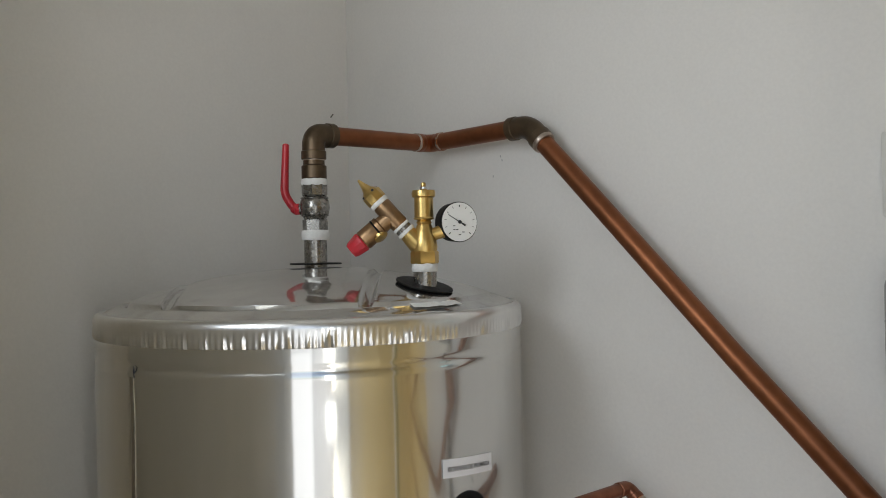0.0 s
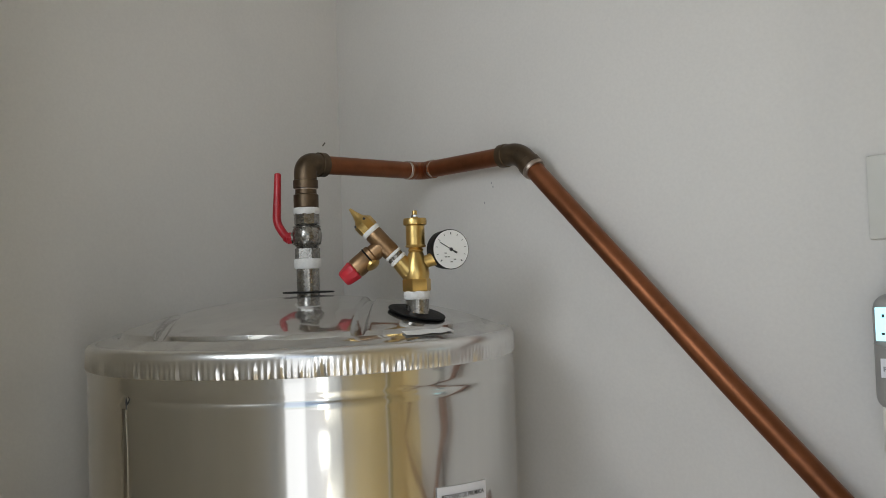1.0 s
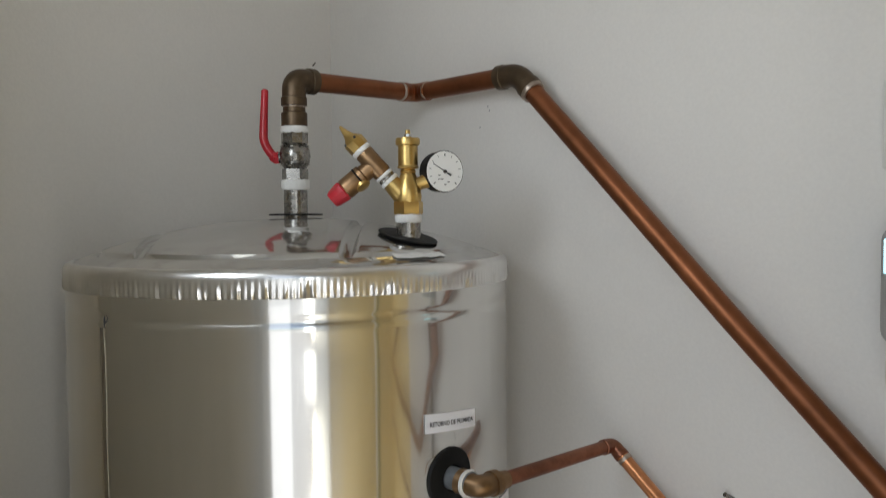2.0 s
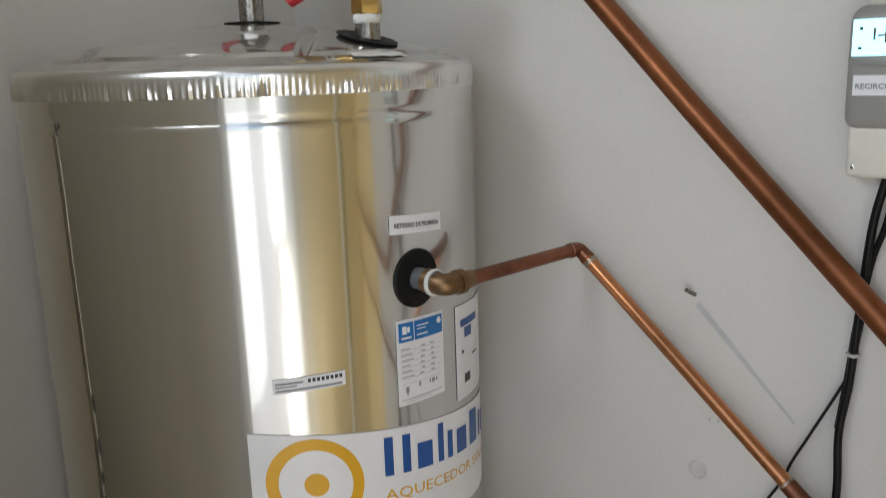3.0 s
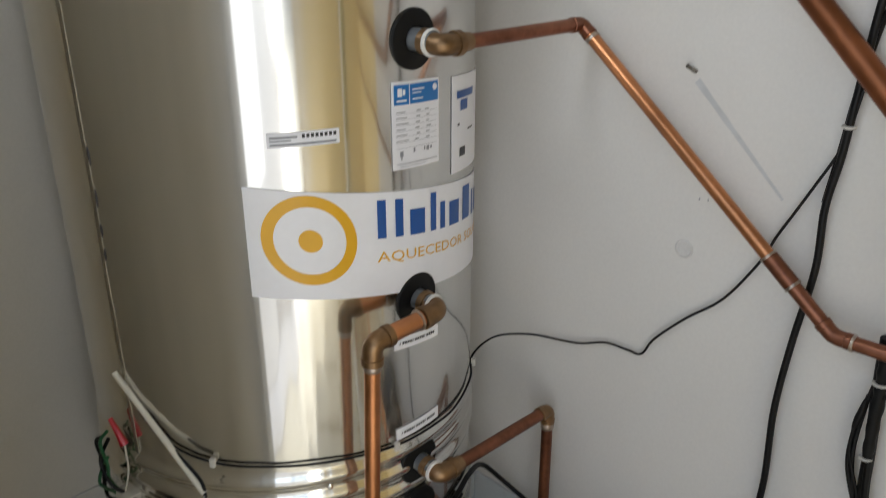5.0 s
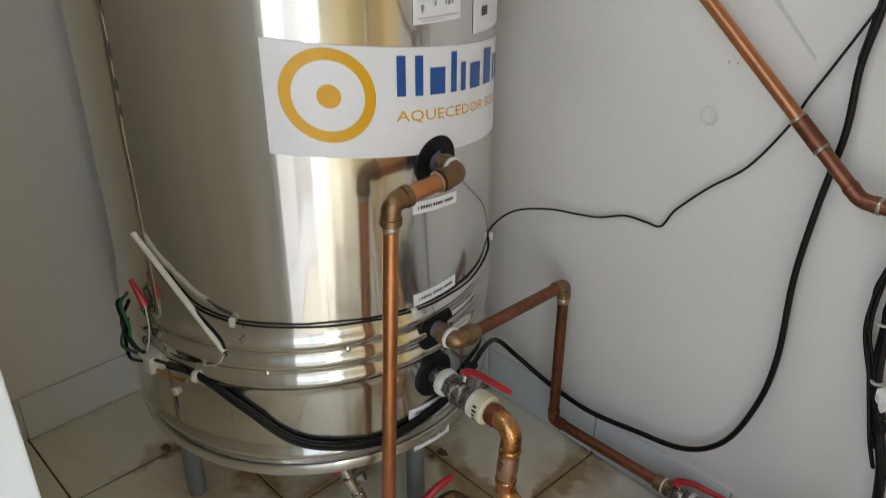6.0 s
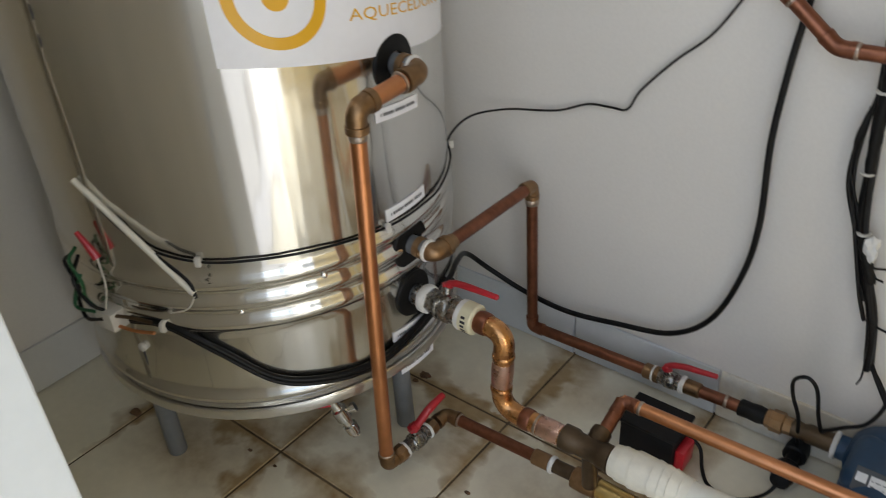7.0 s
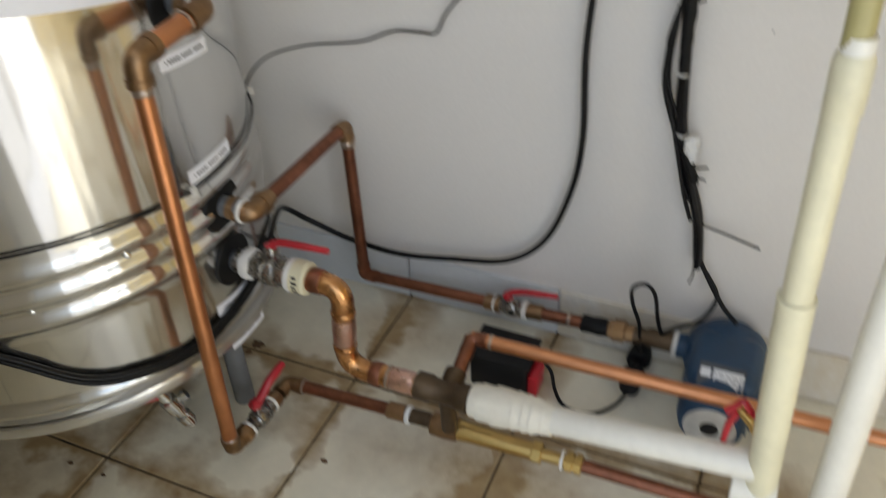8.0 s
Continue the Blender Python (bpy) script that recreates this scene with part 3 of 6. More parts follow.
# overlapping seam down the side
bm = new_bm()
rows = []
for i in range(70):
    z = 0.25 + (1.385 - 0.25) * i / 69
    row = []
    for k in range(4):
        edge = -79.2 + 0.55 * noise.noise(Vector((0, 1.7, z * 9)))
        a = radians(edge - k * 0.5)
        lift = (0.0009 + 0.0006 * noise.noise(Vector((2.0, 0, z * 14)))) * (1.0 - 0.28 * k)
        rr = shell_radius(a, z) + lift
        row.append(bm.verts.new((rr * math.cos(a), rr * math.sin(a), z)))
    rows.append(row)
for a, b in zip(rows, rows[1:]):
    for k in range(3):
        bm.faces.new((a[k], a[k + 1], b[k + 1], b[k]))
for a, b in zip(rows, rows[1:]):
    w = [bm.verts.new((v.co.x * 0.9975, v.co.y * 0.9975, v.co.z)) for v in (a[0], b[0])]
    bm.faces.new((a[0], b[0], w[1], w[0]))
part("seam", bm, M_SEAM, tank, "wavy lapped seam of the jacket")
# black strips paint the shade where the lapped seam stands open
for z, h in ((1.402, 0.018), (1.02, 0.03), (0.955, 0.03), (0.90, 0.022), (0.86, 0.02), (0.33, 0.05)):
    pts = []
    for k in range(6):
        zz = z - h * k / 5
        a = radians(-78.75 + 0.55 * noise.noise(Vector((0, 1.7, zz * 9))))
        rr = shell_radius(a, zz) + 0.0006
        pts.append((rr * math.cos(a), rr * math.sin(a), zz))
    part("gap_shade", sweep(new_bm(), pts, lambda t: 0.0003 + 0.0011 * math.sin(math.pi * t), 6), M_INK, tank, "black strip for the shade where the seam opens")

# legs
for k in range(4):
    a = math.pi / 2 * k
    x, y = 0.318 * math.cos(a), 0.318 * math.sin(a)
    part("leg", lathe(new_bm(), (x, y, 0.0), (0, 0, 1), [(0, 0.0165), (0.003, 0.018), (0.10, 0.0176), (0.196, 0.0176)], 24), M_GREYPVC, tank, "grey plastic pipe leg")


def on_tank(bm, lift=0.0012, skew=0.0, az0=0.0):
    """Bends a flat bmesh (x along the girth, y up) round the tank."""
    for v in bm.verts:
        a = v.co.x / R
        z = v.co.y + skew * math.degrees(a - radians(az0))
        rr = R + lift + v.co.z + (shell_radius(a, z) - R)
        v.co = Vector((rr * math.cos(a), rr * math.sin(a), z))
    return bm


def flat_rect(x0, x1, y0, y1, nx=2, ny=1, round_r=0.0):
    bm = new_bm()
    vs = [[bm.verts.new((x0 + (x1 - x0) * i / nx, y0 + (y1 - y0) * j / ny, 0)) for i in range(nx + 1)] for j in range(ny + 1)]
    for j in range(ny):
        for i in range(nx):
            bm.faces.new((vs[j][i], vs[j][i + 1], vs[j + 1][i + 1], vs[j + 1][i]))
    return bm


def thick(bm, t=0.0005):
    geom = bmesh.ops.extrude_face_region(bm, geom=list(bm.faces))
    vs = [e for e in geom["geom"] if isinstance(e, bmesh.types.BMVert)]
    bmesh.ops.translate(bm, verts=vs, vec=(0, 0, t))
    return bm


def sticker(az0, az1, z0, z1, label, skew=0.0, name="label"):
    x0, x1 = radians(az0) * R, radians(az1) * R
    bm = thick(flat_rect(x0, x1, z0, z1, max(6, int((az1 - az0) / 1.2)), 4))
    return part(name, on_tank(bm, 0.0012, skew, az0), M_PAPER, tank, label)


def bars(parent, items, material, skew=0.0, az0=0.0, lift=0.0026, name="print", split=False):
    """Printed bars: (az from, az to, z from, z to) in degrees and metres; large ones are parts, tiny ones are stuff."""
    if split:
        for item in items:
            bars(parent, [item], material, skew, az0, lift, name)
        return
    bm = new_bm()
    for a0, a1, z0, z1 in items:
        nx = max(1, int((a1 - a0) / 1.2))
        low_ = [bm.verts.new((radians(a0 + (a1 - a0) * i / nx) * R, z0, 0)) for i in range(nx + 1)]
        top_ = [bm.verts.new((radians(a0 + (a1 - a0) * i / nx) * R, z1, 0)) for i in range(nx + 1)]
        for i in range(nx):
            bm.faces.new((low_[i], low_[i + 1], top_[i + 1], top_[i]))
    ob = part(name, on_tank(bm, lift, skew, az0), material, parent)
    if len(items) > 1:
        ob["kind"] = "stuff"
    return ob


def words(parent, text, az, z, size, material, skew=0.0, az0=0.0, width=None, name="lettering", bold=0.0):
    bm = lettering(text, size, bold)
    xs = [v.co.x for v in bm.verts]
    k = width / max(xs) if width else 1.0
    for v in bm.verts:
        v.co = Vector((radians(az) * R + v.co.x * k, z + v.co.y, 0))
    return part(name, on_tank(bm, 0.0026, skew, az0), material, parent, smooth=False)


SK = -0.00100
logo = sticker(-40.0, 74.0, 0.811, 0.979, "large white curved maker's sticker", SK)
for r0, r1, cx, nm in ((0.0525, 0.0695, -25.8, "emblem_ring"), (0.0, 0.0175, -25.8, "emblem_dot")):
    bm, n = new_bm(), 64
    inner = [bm.verts.new((radians(cx) * R + r0 * math.cos(2 * math.pi * k / n), 0.905 - 0.0003 + r0 * math.sin(2 * math.pi * k / n), 0)) for k in range(n)] if r0 else None
    outer = [bm.verts.new((radians(cx) * R + r1 * math.cos(2 * math.pi * k / n), 0.905 - 0.0003 + r1 * math.sin(2 * math.pi * k / n), 0)) for k in range(n)]
    if r0:
        for k in range(n):
            bm.faces.new((inner[k], outer[k], outer[(k + 1) % n], inner[(k + 1) % n]))
    else:
        bm.faces.new(outer)
    part(nm, on_tank(bm, 0.0026, SK, -40), M_INKYELLOW, logo, "yellow print", smooth=False)
z0 = 0.906
marks = []
for a0, a1, h in ((-9.3, -6.9, 0.061), (-4.2, -1.8, 0.061), (0.4, 5.6, 0.042), (7.8, 10.0, 0.064), (11.8, 14.0, 0.046), (16.2, 21.8, 0.042), (24.4, 30.4, 0.060), (33.0, 35.2, 0.046), (37.4, 43.4, 0.042)):
    marks.append((a0, a1, z0, z0 + h))
bars(logo, marks, M_INKBLUE, SK, -40, split=True)
words(logo, "AQUECEDOR SOLAR", -9.6, 0.869, 0.0245, M_INKYELLOW, SK * 1.05, -40, width=0.328)

lab = sticker(-5.0, 11.8, 1.2315, 1.2585, "small white sticker with black capitals", -0.0005)
words(lab, "RETORNO DE PRUMADA", -3.8, 1.2408, 0.0092, M_INK, -0.0005, -5.0, width=0.091, bold=0.02)
lab = sticker(-4.5, 11.3, 0.975, 1.1055, "white energy sticker with a blue heading", -0.0004)
bars(lab, [(-3.9, 0.6, 1.072, 1.101), (0.9, 10.8, 1.072, 1.101)], M_INKLIGHT, -0.0004, -4.5, split=True)
bars(lab, [(-3.2, -0.2, 1.0765, 1.0795), (-2.9, -1.6, 1.084, 1.096), (-1.4, -0.6, 1.086, 1.094), (1.6, 5.6, 1.092, 1.0940), (1.6, 4.6, 1.087, 1.0885), (1.6, 5.2, 1.078, 1.0800)], M_PAPER, -0.0004, -4.5, 0.0032)
bm, n = new_bm(), 20
bm.faces.new([bm.verts.new((radians(9.4) * R + 0.0052 * math.cos(2 * math.pi * k / n), 1.0925 + 0.0052 * math.sin(2 * math.pi * k / n), 0)) for k in range(n)])
part("seal", on_tank(bm, 0.0032, -0.0004, -4.5), M_PAPER, lab, "white round mark", smooth=False)
rnd = random.Random(2)
bars(lab, [(2.6 + rnd.uniform(-0.4, 0.4) + 3.6 * c, 3.9 + rnd.uniform(-0.3, 0.5) + 3.6 * c, 1.0604 - 0.0085 * k, 1.0622 - 0.0085 * k) for k in range(6) for c in (0, 1)] + [(-2.4, -1.4, 0.9945, 1.003), (-2.1, -1.7, 0.990, 0.995), (1.8, 2.4, 0.999, 1.006), (5.4, 5.9, 0.999, 1.005), (6.3, 7.3, 0.998, 1.005), (7.7, 8.3, 0.999, 1.004)], M_INKGREY, -0.0004, -4.5)
bars(lab, [(-3.6, 10.2, 1.0583 - 0.0085 * k, 1.0587 - 0.0085 * k) for k in range(7)] + [(-3.4, -0.6 + 0.5 * (k % 3), 1.0605 - 0.0085 * k, 1.0618 - 0.0085 * k) for k in range(6)] + [(-3.4, 10.4, 0.983, 0.9840), (-2.4, 6.0, 0.979, 0.9797)], M_INKGREY, -0.0004, -4.5)
lab = sticker(17.5, 50.0, 0.935, 1.092, "white instruction sticker with blue blocks", -0.0006)
bars(lab, [(20.0, 33.0, 1.056, 1.068), (22.4, 27.5, 1.036, 1.053)], M_INKBLUE, -0.0006, 17.5, split=True)
bars(lab, [(20.6, 21.8, 1.012, 1.016), (28.0, 33.0, 1.000, 1.003), (22.0, 26.0, 0.960, 0.975)], M_INK, -0.0006, 17.5)
lab = sticker(-33.8, -17.8, 1.0315, 1.0525, "narrow white model sticker", 0.0)
bars(lab, [(-33.2, -27.2, 1.0445, 1.0475), (-33.2, -28.6, 1.0405, 1.0425), (-33.2, -18.6, 1.0345, 1.0375)], M_INKGREY)
bars(lab, [(-26.2 + 1.0 * k, -25.55 + 1.0 * k, 1.0440, 1.0495) for k in range(8)], M_INK)
for a0, a1, zz, h, sk in ((-5.4, 10.8, 0.6735, 0.0215, -0.0007), (-5.4, 10.8, 0.4985, 0.0225, 0.0), (-7.6, 5.2, 0.256, 0.021, -0.0005), (-6.0, 8.8, 0.174, 0.027, -0.0004)):
    lab = sticker(a0, a1, zz, zz + h, "small white sticker with tiny print", sk)
    n = 15
    bars(lab, [(a0 + 1.6 + k * (a1 - a0 - 3.2) / n, a0 + 1.6 + (k + (0.72 if k % 5 else 0.3)) * (a1 - a0 - 3.2) / n, zz + h * 0.38, zz + h * 0.62) for k in range(n)], M_INK, sk, a0)

# nozzles on the side: rubber grommets and grey nipples
NY = 0.016
for z, y in ((1.161, NY), (0.752, NY), (0.432, NY), (0.331, 0.012)):
    g = lathe(new_bm(), (R - 0.003, y, z), (1, 0, 0), [(0, 0.043), (0.005, 0.0435), (0.0070, 0.0415), (0.0072, 0.030), (0.0085, 0.024), (0.0085, 0.019), (0.004, 0.0185)], 40)
    for v in g.verts:
        dy = v.co.y
        v.co.x -= (R - math.sqrt(R * R - dy * dy)) * 0.9
    part("grommet", g, M_RUBBER, tank, "black rubber grommet round a nozzle")
    part("nozzle", lathe(new_bm(), (R - 0.01, y, z), (1, 0, 0), [(0, 0.0165), (0.05, 0.0165), (0.051, 0.015)], 24), M_GREYPVC, tank, "short grey nozzle")
# grommets on the lid
for (x, y, z), tilt in (((-0.02, 0.017, 1.5365), (0.006, 0.0, 1)), ((0.245, 0.042, 1.5018), (0.27, 0.06, 1))):
    d = Vector(tilt).normalized()
    part("grommet", lathe(new_bm(), Vector((x, y, z)), d, [(0, 0.0455), (0.0012, 0.0465), (0.0026, 0.0455), (0.0032, 0.028), (0.0032, 0.018)], 40), M_RUBBER, tank, "black rubber disc round a nozzle")
# scrap of film left on the lid
bm = flat_rect(-9.0, 7.0, 0.320, 0.334, 8, 2)
for v in bm.verts:
    a, rad = radians(v.co.x), v.co.y + 0.003 * noise.noise(Vector((v.co.x * 0.3, 0, 0)))
    v.co = Vector((rad * math.cos(a), rad * math.sin(a), lid_height(rad) + 0.0025))
part("film_scrap", bm, M_TAPE, tank, "scrap of white film")

# ---- pipe from the lid to the wall ----
AX, AY = -0.02, 0.017
top = thing("hot_water_outlet_pipe", (AX, AY, 1.545), "brown copper pipe with a red-levered valve on the tank lid", "copper pipe")
up = (0, 0, 1)
part("nipple", lathe(new_bm(), (AX, AY, 1.522), up, [(0, 0.0205), (0.063, 0.0205)], 28), M_IRON, top, "grey iron nipple")
ring(top, (AX, AY, 1.580), up, 0.0245, 0.018, M_TAPE, "thread_tape", "white thread tape", 0.0008)
ball_valve(top, (AX, AY, 1.596), up, 0.0245, 0.085, [(-0.040, -0.006, 1.634), (-0.046, -0.014, 1.642), (-0.055, -0.024, 1.664), (-0.052, -0.021, 1.752)], (-0.040, -0.007, 1.636), 0.0076)
ring(top, (AX, AY, 1.678), up, 0.0235, 0.012, M_TAPE, "thread_tape", "white thread tape", 0.0007)
part("adaptor", lathe(new_bm(), (AX, AY, 1.689), up, [(0, 0.020), (0.002, 0.0225), (0.024, 0.0225), (0.026, 0.0195), (0.048, 0.0185)], 24), M_DARKBRONZE, top, "dark bronze adaptor")
ring(top, (AX, AY, 1.722), up, 0.0195, 0.008, M_SOLDER, "solder_joint", "", 0.0006)
PA, PB, PC, PD = Vector((AX, AY, 1.770)), Vector((-0.046, 0.322, 1.779)), Vector((0.226, 0.322, 1.781)), Vector((0.86, 0.322, 1.160))
PE = Vector((1.02, 0.322, 1.003))
elbow(top, (AX, AY, 1.7), PA, PB, 0.0195, M_DARKBRONZE, "dark bronze elbow", 1.16)
dAB, dBC, dCD = (PB - PA).normalized(), (PC - PB).normalized(), (PD - PC).normalized()
pipe(top, [PA + dAB * 0.02, PB - dAB * 0.02], 0.0172, M_COPPER_BIG)
elbow(top, PA, PB, PC, 0.0172, M_COPPER_BIG, "copper elbow", 1.10)
for p, d in ((PB - dAB * 0.045, dAB), (PB + dBC * 0.034, dBC)):
    ring(top, p, d, 0.0186, 0.006, M_SOLDER, "solder_joint", "silvery solder joint", 0.0008)
ring(top, PA + dAB * 0.042, dAB, 0.0182, 0.006, M_SOLDER, "solder_joint", "silvery solder joint", 0.0006)
pipe(top, [PB + dBC * 0.02, PC - dBC * 0.02], 0.0172, M_COPPER_BIG)
elbow(top, PB, PC, PD, 0.0195, M_DARKBRONZE, "dark bronze elbow", 1.14)
ring(top, PC + dCD * 0.040, dCD, 0.0215, 0.012, M_SOLDER, "solder_joint", "silvery solder joint", 0.0009)
pipe(top, [PC + dCD * 0.02, PC.lerp(PE, 0.5) + Vector((0, 0, -0.006)), PE - dCD * 0.02], 0.0172, M_COPPER_BIG)
elbow(top, PD, PE, PE + Vector((1, 0, 0)), 0.0172, M_COPPER_BIG)
pipe(top, [PE + Vector((0.02, 0, 0)), (XE, 0.322, 1.003)], 0.0172, M_COPPER_BIG)

# ---- safety group on the lid ----
GX0, GY0 = 0.246, 0.043
grp = thing("safety_valve_group", (GX0, GY0, 1.495), "yellow brass safety valve group with air vent and gauge", "safety valve")
part("nipple", lathe(new_bm(), (GX0, GY0, 1.488), up, [(0, 0.0185), (0.037, 0.0185)], 28), M_IRON, grp, "grey iron nipple")
ring(grp, (GX0, GY0, 1.5235), up, 0.0205, 0.013, M_TAPE, "thread_tape", "white thread tape", 0.0007)
part("hexagon", lathe(new_bm(), (GX0, GY0, 1.536), up, [(0, 0.0215), (0.002, 0.0230), (0.018, 0.0230), (0.020, 0.0215)], 6, turn=0.3), M_BRASS, grp)
part("body", lathe(new_bm(), (GX0, GY0, 1.555), up, [(0, 0.0195), (0.008, 0.0205), (0.022, 0.019), (0.036, 0.014), (0.043, 0.0115)], 28), M_BRASS, grp, "cast brass body")
vent = part("air_vent", lathe(new_bm(), (GX0, GY0, 1.598), up, [(0, 0.0105), (0.003, 0.0125), (0.007, 0.0105), (0.008, 0.0155), (0.010, 0.0168), (0.012, 0.0152), (0.042, 0.0152), (0.044, 0.0186), (0.050, 0.0190), (0.054, 0.0180), (0.055, 0.006), (0.058, 0.0042), (0.066, 0.004), (0.067, 0.002)], 12), M_BRASS, grp, "yellow brass automatic air vent")
part("vent_cap", lathe(new_bm(), (GX0, GY0, 1.6545), up, [(0, 0.0062), (0.003, 0.0062), (0.004, 0.004)], 10), M_CHROME, vent)
# arm to the left with the relief valve
A0, A1 = Vector((0.240, 0.036, 1.566)), Vector((0.176, -0.037, 1.674))
dA = (A1 - A0).normalized()
LA = (A1 - A0).length
part("arm", lathe(new_bm(), A0, dA, [(0, 0.016), (0.018, 0.0145), (0.026, 0.0135)], 24), M_BRASS, grp)
ring(grp, A0 + dA * 0.0255, dA, 0.0148, 0.006, M_TAPE, "thread_tape", "", 0.0006)
ring(grp, A0 + dA * 0.0315, dA, 0.0135, 0.006, M_IRON, "thread")
ring(grp, A0 + dA * 0.0375, dA, 0.0148, 0.005, M_TAPE, "thread_tape", "", 0.0006)
part("relief_tee", lathe(new_bm(), A0 + dA * 0.042, dA, [(0, 0.0135), (0.004, 0.0150), (0.020, 0.0145), (0.042, 0.0150), (0.046, 0.0135)], 24), M_BRONZE, grp, "dull bronze tee")
ring(grp, A0 + dA * 0.087, dA, 0.0155, 0.008, M_TAPE, "thread_tape", "", 0.0007)
cap = part("drain_cap", lathe(new_bm(), A0 + dA * 0.094, dA, [(0, 0.0150), (0.002, 0.0165), (0.016, 0.0165), (0.021, 0.0125), (0.025, 0.0085), (0.034, 0.0050), (0.046, 0.0018)], 8), M_BRASS, grp, "brass drain nipple")
# black studs put the shade inside the cap's drilled holes into colour
bmh = new_bm()
for k in range(4):
    a = math.pi / 2 * k + 0.4
    d, u, w = frame_of(dA)
    lathe(bmh, A0 + dA * 0.112 + (u * math.cos(a) + w * math.sin(a)) * 0.012, (u * math.cos(a) + w * math.sin(a)), [(0, 0.0022), (0.0032, 0.0022)], 8)
part("hole", bmh, M_INK, cap)
B0 = A0 + dA * 0.062
B1 = Vector((0.168, -0.046, 1.556))
dB = (B1 - B0).normalized()
part("relief_body", lathe(new_bm(), B0, dB, [(0, 0.0135), (0.022, 0.0140), (0.024, 0.0165), (0.030, 0.0165), (0.031, 0.015), (0.034, 0.0165), (0.058, 0.0165), (0.060, 0.0150)], 24), M_BRONZE, grp, "dull bronze relief valve")
ring(grp, B0 + dB * 0.030, dB, 0.0170, 0.003, M_RUBBER, "seal")
part("relief_outlet", lathe(new_bm(), B0 + dB * 0.034, (0.45, 0.15, -0.5), [(0, 0.012), (0.016, 0.012), (0.018, 0.009)], 16), M_BRASS, grp)
part("red_cap", lathe(new_bm(), B0 + dB * 0.059, dB, [(0, 0.0150), (0.003, 0.0172), (0.022, 0.0140), (0.026, 0.0115)], 10), M_RED, grp, "ribbed red relief cap")
# pressure gauge
GC = Vector((0.2835, 0.0835, 1.601))
gn = (Vector((1.232, -0.828, 1.60)) - GC).normalized()
gn = (Matrix.Rotation(radians(27), 3, "Z") @ gn)
part("gauge_arm", lathe(new_bm(), (0.249, 0.047, 1.579), Vector((0.274, 0.076, 1.592)) - Vector((0.249, 0.047, 1.579)), [(0, 0.014), (0.014, 0.010), (0.024, 0.011), (0.040, 0.010)], 16), M_BRASS, grp)
case = part("gauge_case", lathe(new_bm(), GC - gn * 0.034, gn, [(0.006, 0.026), (0.010, 0.0305), (0.028, 0.0315), (0.034, 0.0322), (0.036, 0.0320), (0.036, 0.0295)], 40), M_PLASTIC, grp, "black pressure gauge")
part("dial", lathe(new_bm(), GC + gn * 0.0005, gn, [(0, 0.0308), (0.0022, 0.0308)], 40), M_DIAL, case, "white round dial")
gd, gu, gw = frame_of(gn)
bmd = new_bm()
for k in range(11):
    a = radians(225 - 27 * k)
    dirv = gu * math.cos(a) + gw * math.sin(a)
    sweep(bmd, [GC + gn * 0.0030 + dirv * 0.0235, GC + gn * 0.0030 + dirv * 0.027], 0.0004 if k % 5 else 0.0008, 6)
dn = gu * math.cos(radians(150)) + gw * math.sin(radians(150))
sweep(bmd, [GC + gn * 0.0036 - dn * 0.011, GC + gn * 0.0036, GC + gn * 0.0036 + dn * 0.023], lambda t: 0.0018 if t < 0.2 else 0.0006, 6)
lathe(bmd, GC + gn * 0.003, gn, [(0, 0.0030), (0.0015, 0.0028)], 12)
for i, (px_, py_) in enumerate(((-0.010, -0.006), (-0.005, -0.012), (-0.010, -0.012), (0.006, -0.016), (0.0, -0.02))):
    c = GC + gn * 0.0032 + gu * px_ + gw * py_
    sweep(bmd, [c - gu * 0.0018, c + gu * 0.0018], 0.0007, 6)
part("needle", bmd, M_INK, case, "black needle and scale marks", smooth=False)

# ---- upper return pipe ----
ret = thing("return_pipe", (0.41, 0.02, 1.158), "thin copper return pipe with a bronze elbow on the tank", "copper pipe")
E0, E1, E2, E3 = Vector((0.415, 0.018, 1.158)), Vector((0.420, 0.328, 1.157)), Vector((0.894, 0.328, 0.772)), Vector((XE, 0.328, 0.805))
ring(ret, (0.394, NY, 1.160), (1, 0, 0), 0.0195, 0.006, M_TAPE, "thread_tape", "white thread tape", 0.0005)
elbow(ret, (0.39, NY, 1.160), E0, E1, 0.0150, M_BRONZE, "bronze elbow", 1.22)
d1, d2 = (E1 - E0).normalized(), (E2 - E1).normalized()
part("reducer", lathe(new_bm(), E0 + d1 * 0.028, d1, [(0, 0.0165), (0.010, 0.0155), (0.018, 0.0135), (0.026, 0.0130), (0.027, 0.0112)], 20), M_BRONZE, ret)
pipe(ret, [E0 + d1 * 0.045, E1 - d1 * 0.01], 0.0108, M_COPPER_OLD)
elbow(ret, E0, E1, E2, 0.0112, M_COPPER_OLD, "dull copper elbow")
ring(ret, E1 + d2 * 0.028, d2, 0.0122, 0.007, M_SOLDER, "solder_joint", "", 0.0007)
LJ = (E2 - E1).length
pipe(ret, [E1 + d2 * 0.02, E1 + d2 * LJ * 0.775], 0.0108, M_COPPER)
part("coupling", lathe(new_bm(), E1 + d2 * LJ * 0.765, d2, [(0, 0.0112), (0.002, 0.0128), (0.052, 0.0128), (0.054, 0.0112)], 20), M_COPPER_OLD, ret, "dull copper coupling")
for s in (0.762, 0.850):
    ring(ret, E1 + d2 * (LJ * s), d2, 0.0130, 0.005, M_SOLDER, "solder_joint", "", 0.0007)
pipe(ret, [E1 + d2 * (LJ * 0.765 + 0.05), E2 - d2 * 0.01], 0.0108, M_COPPER_OLD)
